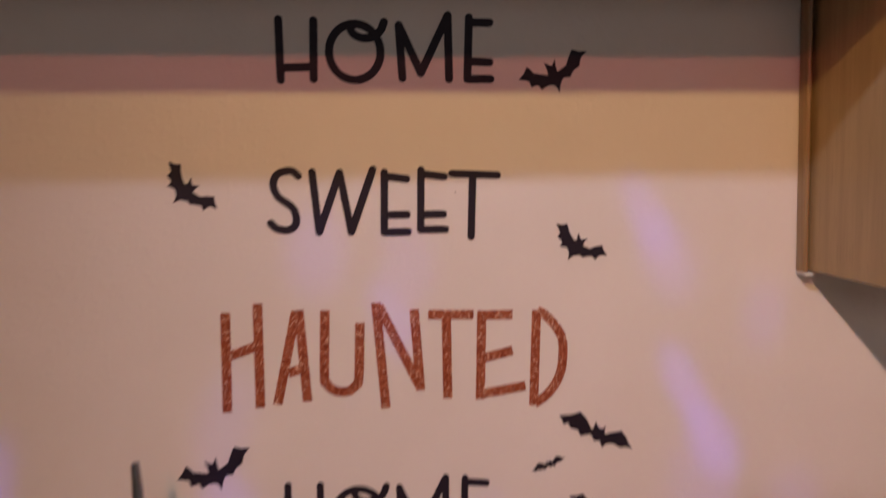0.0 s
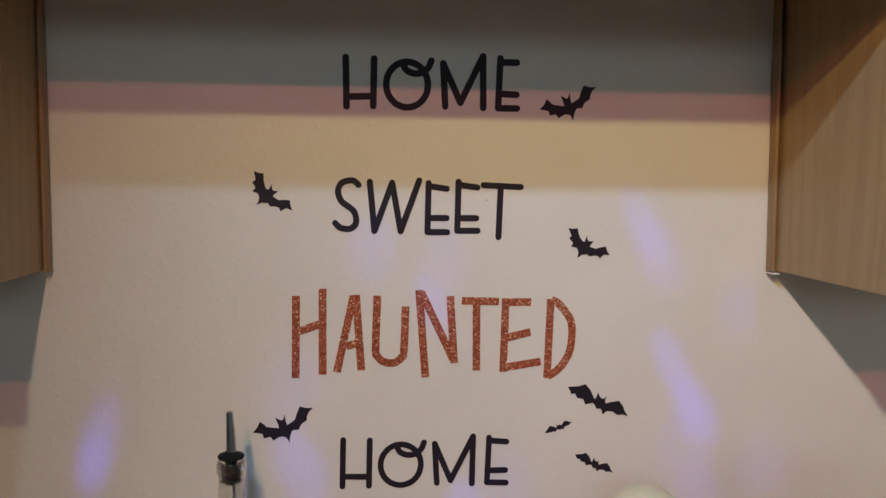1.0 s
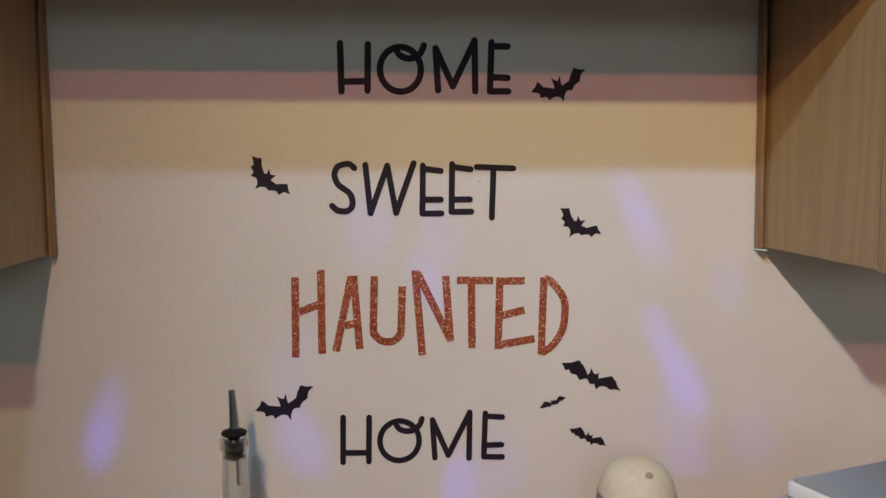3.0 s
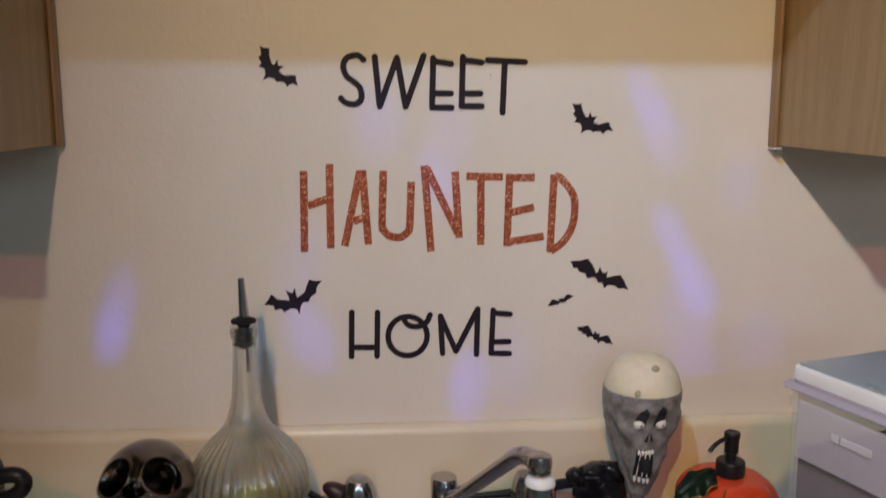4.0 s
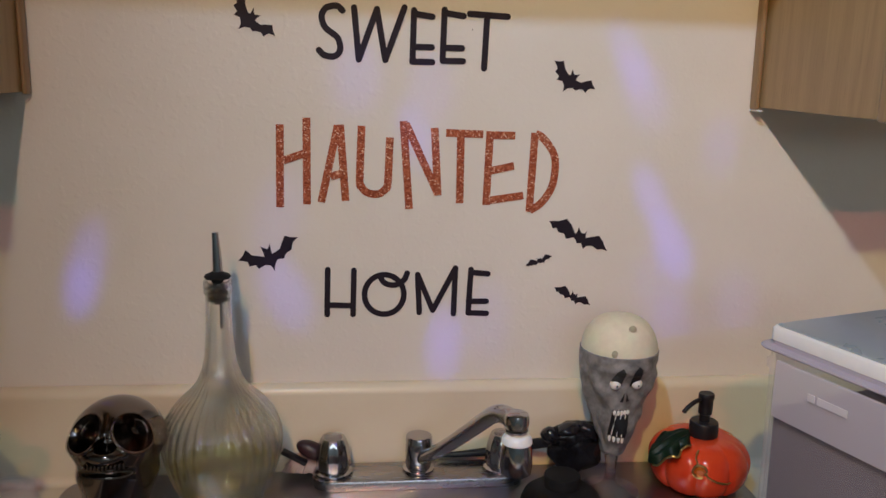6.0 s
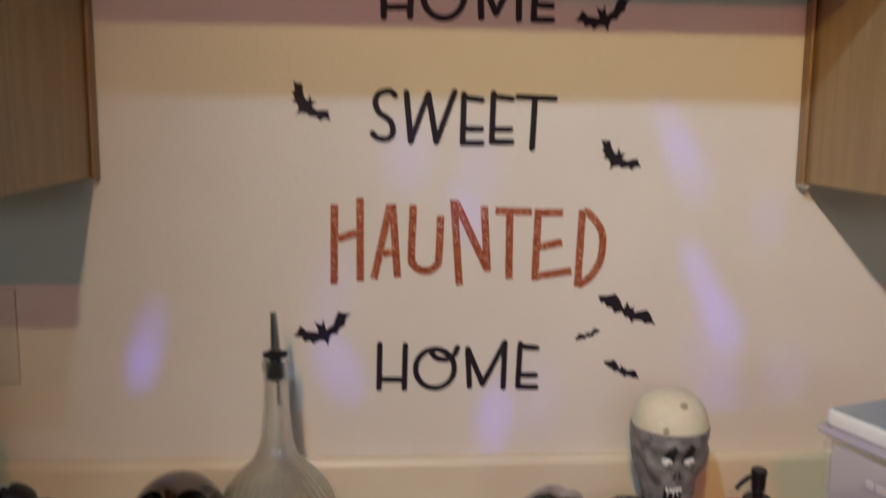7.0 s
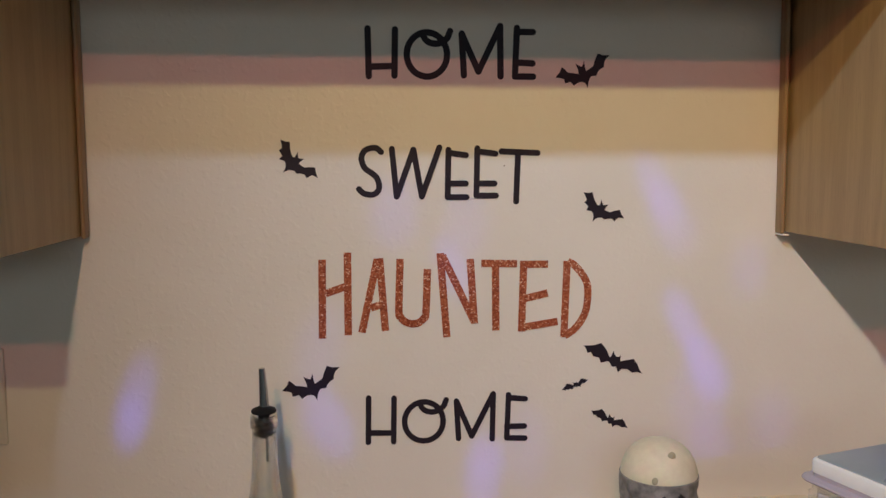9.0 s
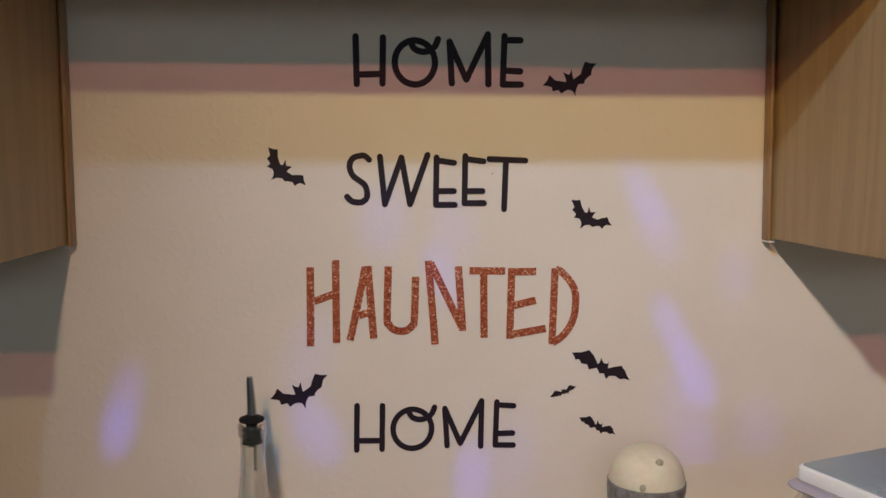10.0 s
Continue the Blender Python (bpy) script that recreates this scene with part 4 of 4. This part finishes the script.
def scrub_brush():
    b = thing("scrub_brush", (-0.131, -0.040, DECK), "maroon dish brush with pale bristles behind faucet", "brush", turn=-10)
    back = part("brush_back", moved(ball((0, 0, 0), (0.022, 0.012, 0.0115), None, 24), pose(0.010, 0, 0.037, 0, 22, 0)), maroon, b, "glossy maroon back", True)
    part("strap", moved(block(-0.022, 0.014, -0.0055, 0.0055, -0.0028, 0.0028, 0.0012), pose(-0.008, -0.009, 0.0285, 0, 26, 0)), black_plastic, back, "flat dark strap", True)
    part("grip", tube(curve_points([(0.022, 0.004, 0.034), (0.032, 0.008, 0.030), (0.044, 0.010, 0.0198)], 4), 0.0055, 12), maroon, b, smooth=True)
    rng = random.Random(3)
    bm = bmesh.new()
    for i in range(20):
        for k in range(6):
            x, y = -0.014 + 0.0016 * i, -0.010 + 0.0040 * k
            lean = -0.012 + 0.0005 * i + rng.uniform(-0.0015, 0.0015)
            tube([(x, y, 0.027 - 0.0004 * i), (x + lean * 0.5, y * 1.1, 0.018), (x + lean, y * 1.25, 0.009 + rng.uniform(0, 0.003))], 0.00125, 5, bm)
    part("bristles", bm, bristle, b, "pale worn bristles")


scrub_brush()


def black_scrubber():
    s = thing("black_scrubber", (0.207, -0.068, DECK), "black long-handled scrubber with a lumpy dark head", "scrubber")
    rng = random.Random(5)
    part("handle", tube(curve_points([(-0.160, 0.0375, 0.0195), (-0.12, 0.0375, 0.021), (-0.07, 0.037, 0.026), (-0.025, 0.016, 0.044), (0.0, 0, 0.052)], 5), [0.0028 + 0.0044 * min(1, i / 12) for i in range(21)], 14), black_plastic, s, smooth=True)
    bm = bmesh.new()
    for x, y, z, wide, deep, tall in ((0.020, 0, 0.044, 0.035, 0.024, 0.034), (0.012, -0.008, 0.066, 0.028, 0.018, 0.019)):
        lump = bmesh.ops.create_icosphere(bm, subdivisions=4, radius=1)["verts"]
        for v in lump:
            q = v.co * (1 + 0.22 * noise.noise(v.co * 1.7 + Vector((3, 1 + 40 * z, 7))) + 0.05 * noise.noise(v.co * 5))
            v.co = Vector((x + q.x * wide, y + q.y * deep, max(0.0008, z + q.z * tall)))
    part("head", bm, glossy_black, s, "lumpy glossy black head", True)
    for x, y, z, wide, tall, roll in ((-0.017, -0.010, 0.066, 0.015, 0.011, 30), (0.002, -0.020, 0.079, 0.016, 0.008, -10), (0.031, -0.014, 0.073, 0.019, 0.013, 32)):
        bm = bmesh.new()
        bmesh.ops.create_icosphere(bm, subdivisions=3, radius=1)
        for v in bm.verts:
            q = v.co * (1 + 0.2 * noise.noise(v.co * 1.6 + Vector((90 * x, 2, 5))))
            v.co = Vector((q.x * wide, q.y * 0.012, q.z * tall))
        part("curl", moved(bm, pose(x, y, z, 0, roll, rng.uniform(-20, 20))), glossy_black, s, smooth=True)


black_scrubber()


def plug():
    g = thing("sink_stopper", (0.187, -0.150, DECK), "black rubber sink stopper lying on the steel deck", "stopper")
    part("flange", lathe([(0.042, 0.0006), (0.049, 0.004), (0.050, 0.012), (0.046, 0.022), (0.034, 0.031), (0.025, 0.034)], 48), black_rubber, g, smooth=True)
    part("knob", lathe([(0.0225, 0.0342), (0.0225, 0.046), (0.0215, 0.0485), (0.016, 0.0492)], 40), black_rubber, g, "flat round grip", True)


plug()


# ---- dish rack corner ----
def dish_rack():
    r = thing("dish_rack", (-0.655, -0.20, COUNTER), "chrome wire dish rack on the counter", "dish rack")
    for z in (0.008, 0.10):
        loop = []
        for ox, oy, start in ((0.12, 0.10, 0), (-0.12, 0.10, 90), (-0.12, -0.10, 180), (0.12, -0.10, 270)):
            loop += [(ox + 0.03 * math.cos(radians(start + 15 * k)), oy + 0.03 * math.sin(radians(start + 15 * k)), z) for k in range(7)]
        part("rim_wire", tube(loop + [loop[0]], 0.002, 8), rack_wire, r, smooth=True)
    for k in range(9):
        x = -0.125 + 0.031 * k
        part("wire", tube(curve_points([(x, 0.13, 0.10), (x, 0.127, 0.02), (x, 0.115, 0.006), (x, -0.115, 0.006), (x, -0.127, 0.02), (x, -0.13, 0.10)], 4), 0.0012, 6), rack_wire, r, smooth=True)
    for k in range(5):
        y = -0.09 + 0.045 * k
        part("wire", tube(curve_points([(0.15, y, 0.10), (0.147, y, 0.02), (0.135, y, 0.0095), (-0.135, y, 0.0095), (-0.147, y, 0.02), (-0.15, y, 0.10)], 4), 0.0012, 6), rack_wire, r, smooth=True)


dish_rack()


def pan():
    p = thing("frying_pan", (-0.70, -0.125, COUNTER + 0.012), "dark frying pan standing upright in the dish rack", "frying pan")
    prof = [(0.001, 0.0), (0.105, 0.0), (0.118, 0.006), (0.142, 0.036), (0.145, 0.038), (0.1455, 0.035), (0.120, 0.003), (0.106, -0.004), (0.001, -0.004)]
    part("bowl", moved(lathe(prof, 72), pose(-0.026, 0, 0.170, 84, 0, 0) @ Matrix.Scale(1.14, 4)), black_plastic, p, "dark non-stick bowl", True)


pan()


def spatula():
    """A dark utensil lying across the rack: looped grip, silver band, dark blade end."""
    s = thing("cooking_utensil", (-0.47, -0.20, COUNTER + 0.102), "black looped utensil handle with silver band on rack", "utensil", turn=0)
    loop = [(-0.003 + 0.0205 * math.cos(2 * math.pi * k / 28), 0, 0.042 + 0.0135 * math.sin(2 * math.pi * k / 28) + 0.005 * math.cos(2 * math.pi * k / 28)) for k in range(29)]
    part("hanging_loop", tube(loop, 0.0088, 14), black_plastic, s, "thick black hanging loop", True)
    neck = curve_points([(-0.010, 0, 0.042), (-0.018, 0, 0.044), (-0.024, 0, 0.050), (-0.030, 0, 0.056), (-0.034, 0, 0.057)], 5)
    part("grip", tube(neck, [0.016 + 0.0105 * min(1, i / 12) for i in range(len(neck))], 18), black_plastic, s, "black moulded grip", True)
    part("silver_band", moved(block(-0.0135, 0.0135, -0.014, 0.014, -0.0185, 0.0165, 0.0022, 3), pose(-0.0480, -0.008, 0.066, -32, -7, 0)), screen_foil, s, "shiny silver band", True)
    part("shank", tube([(-0.060, 0, 0.060), (-0.14, 0, 0.048), (-0.20, 0, 0.032)], [0.0185, 0.02, 0.02], 16), maroon, s, "dark reddish shank", True)
    part("cord", tube(curve_points([(-0.036, -0.02, 0.026), (-0.055, -0.024, 0.004), (-0.072, -0.026, -0.03), (-0.088, -0.026, -0.07), (-0.095, -0.026, -0.10)], 5), 0.0019, 10), cord_rubber, s, "thin pale grey cord", True)


spatula()


def small_cup():
    c = thing("plastic_cup", (-0.47, -0.13, COUNTER), "small cloudy plastic cup upside down on counter", "cup")
    part("cup_body", lathe([(0.036, 0.0006), (0.0365, 0.004), (0.0335, 0.05), (0.030, 0.056), (0.020, 0.0575), (0.0195, 0.055), (0.029, 0.0535), (0.0315, 0.049), (0.0345, 0.004), (0.034, 0.001)], 48), cup_plastic, c, smooth=True)


small_cup()
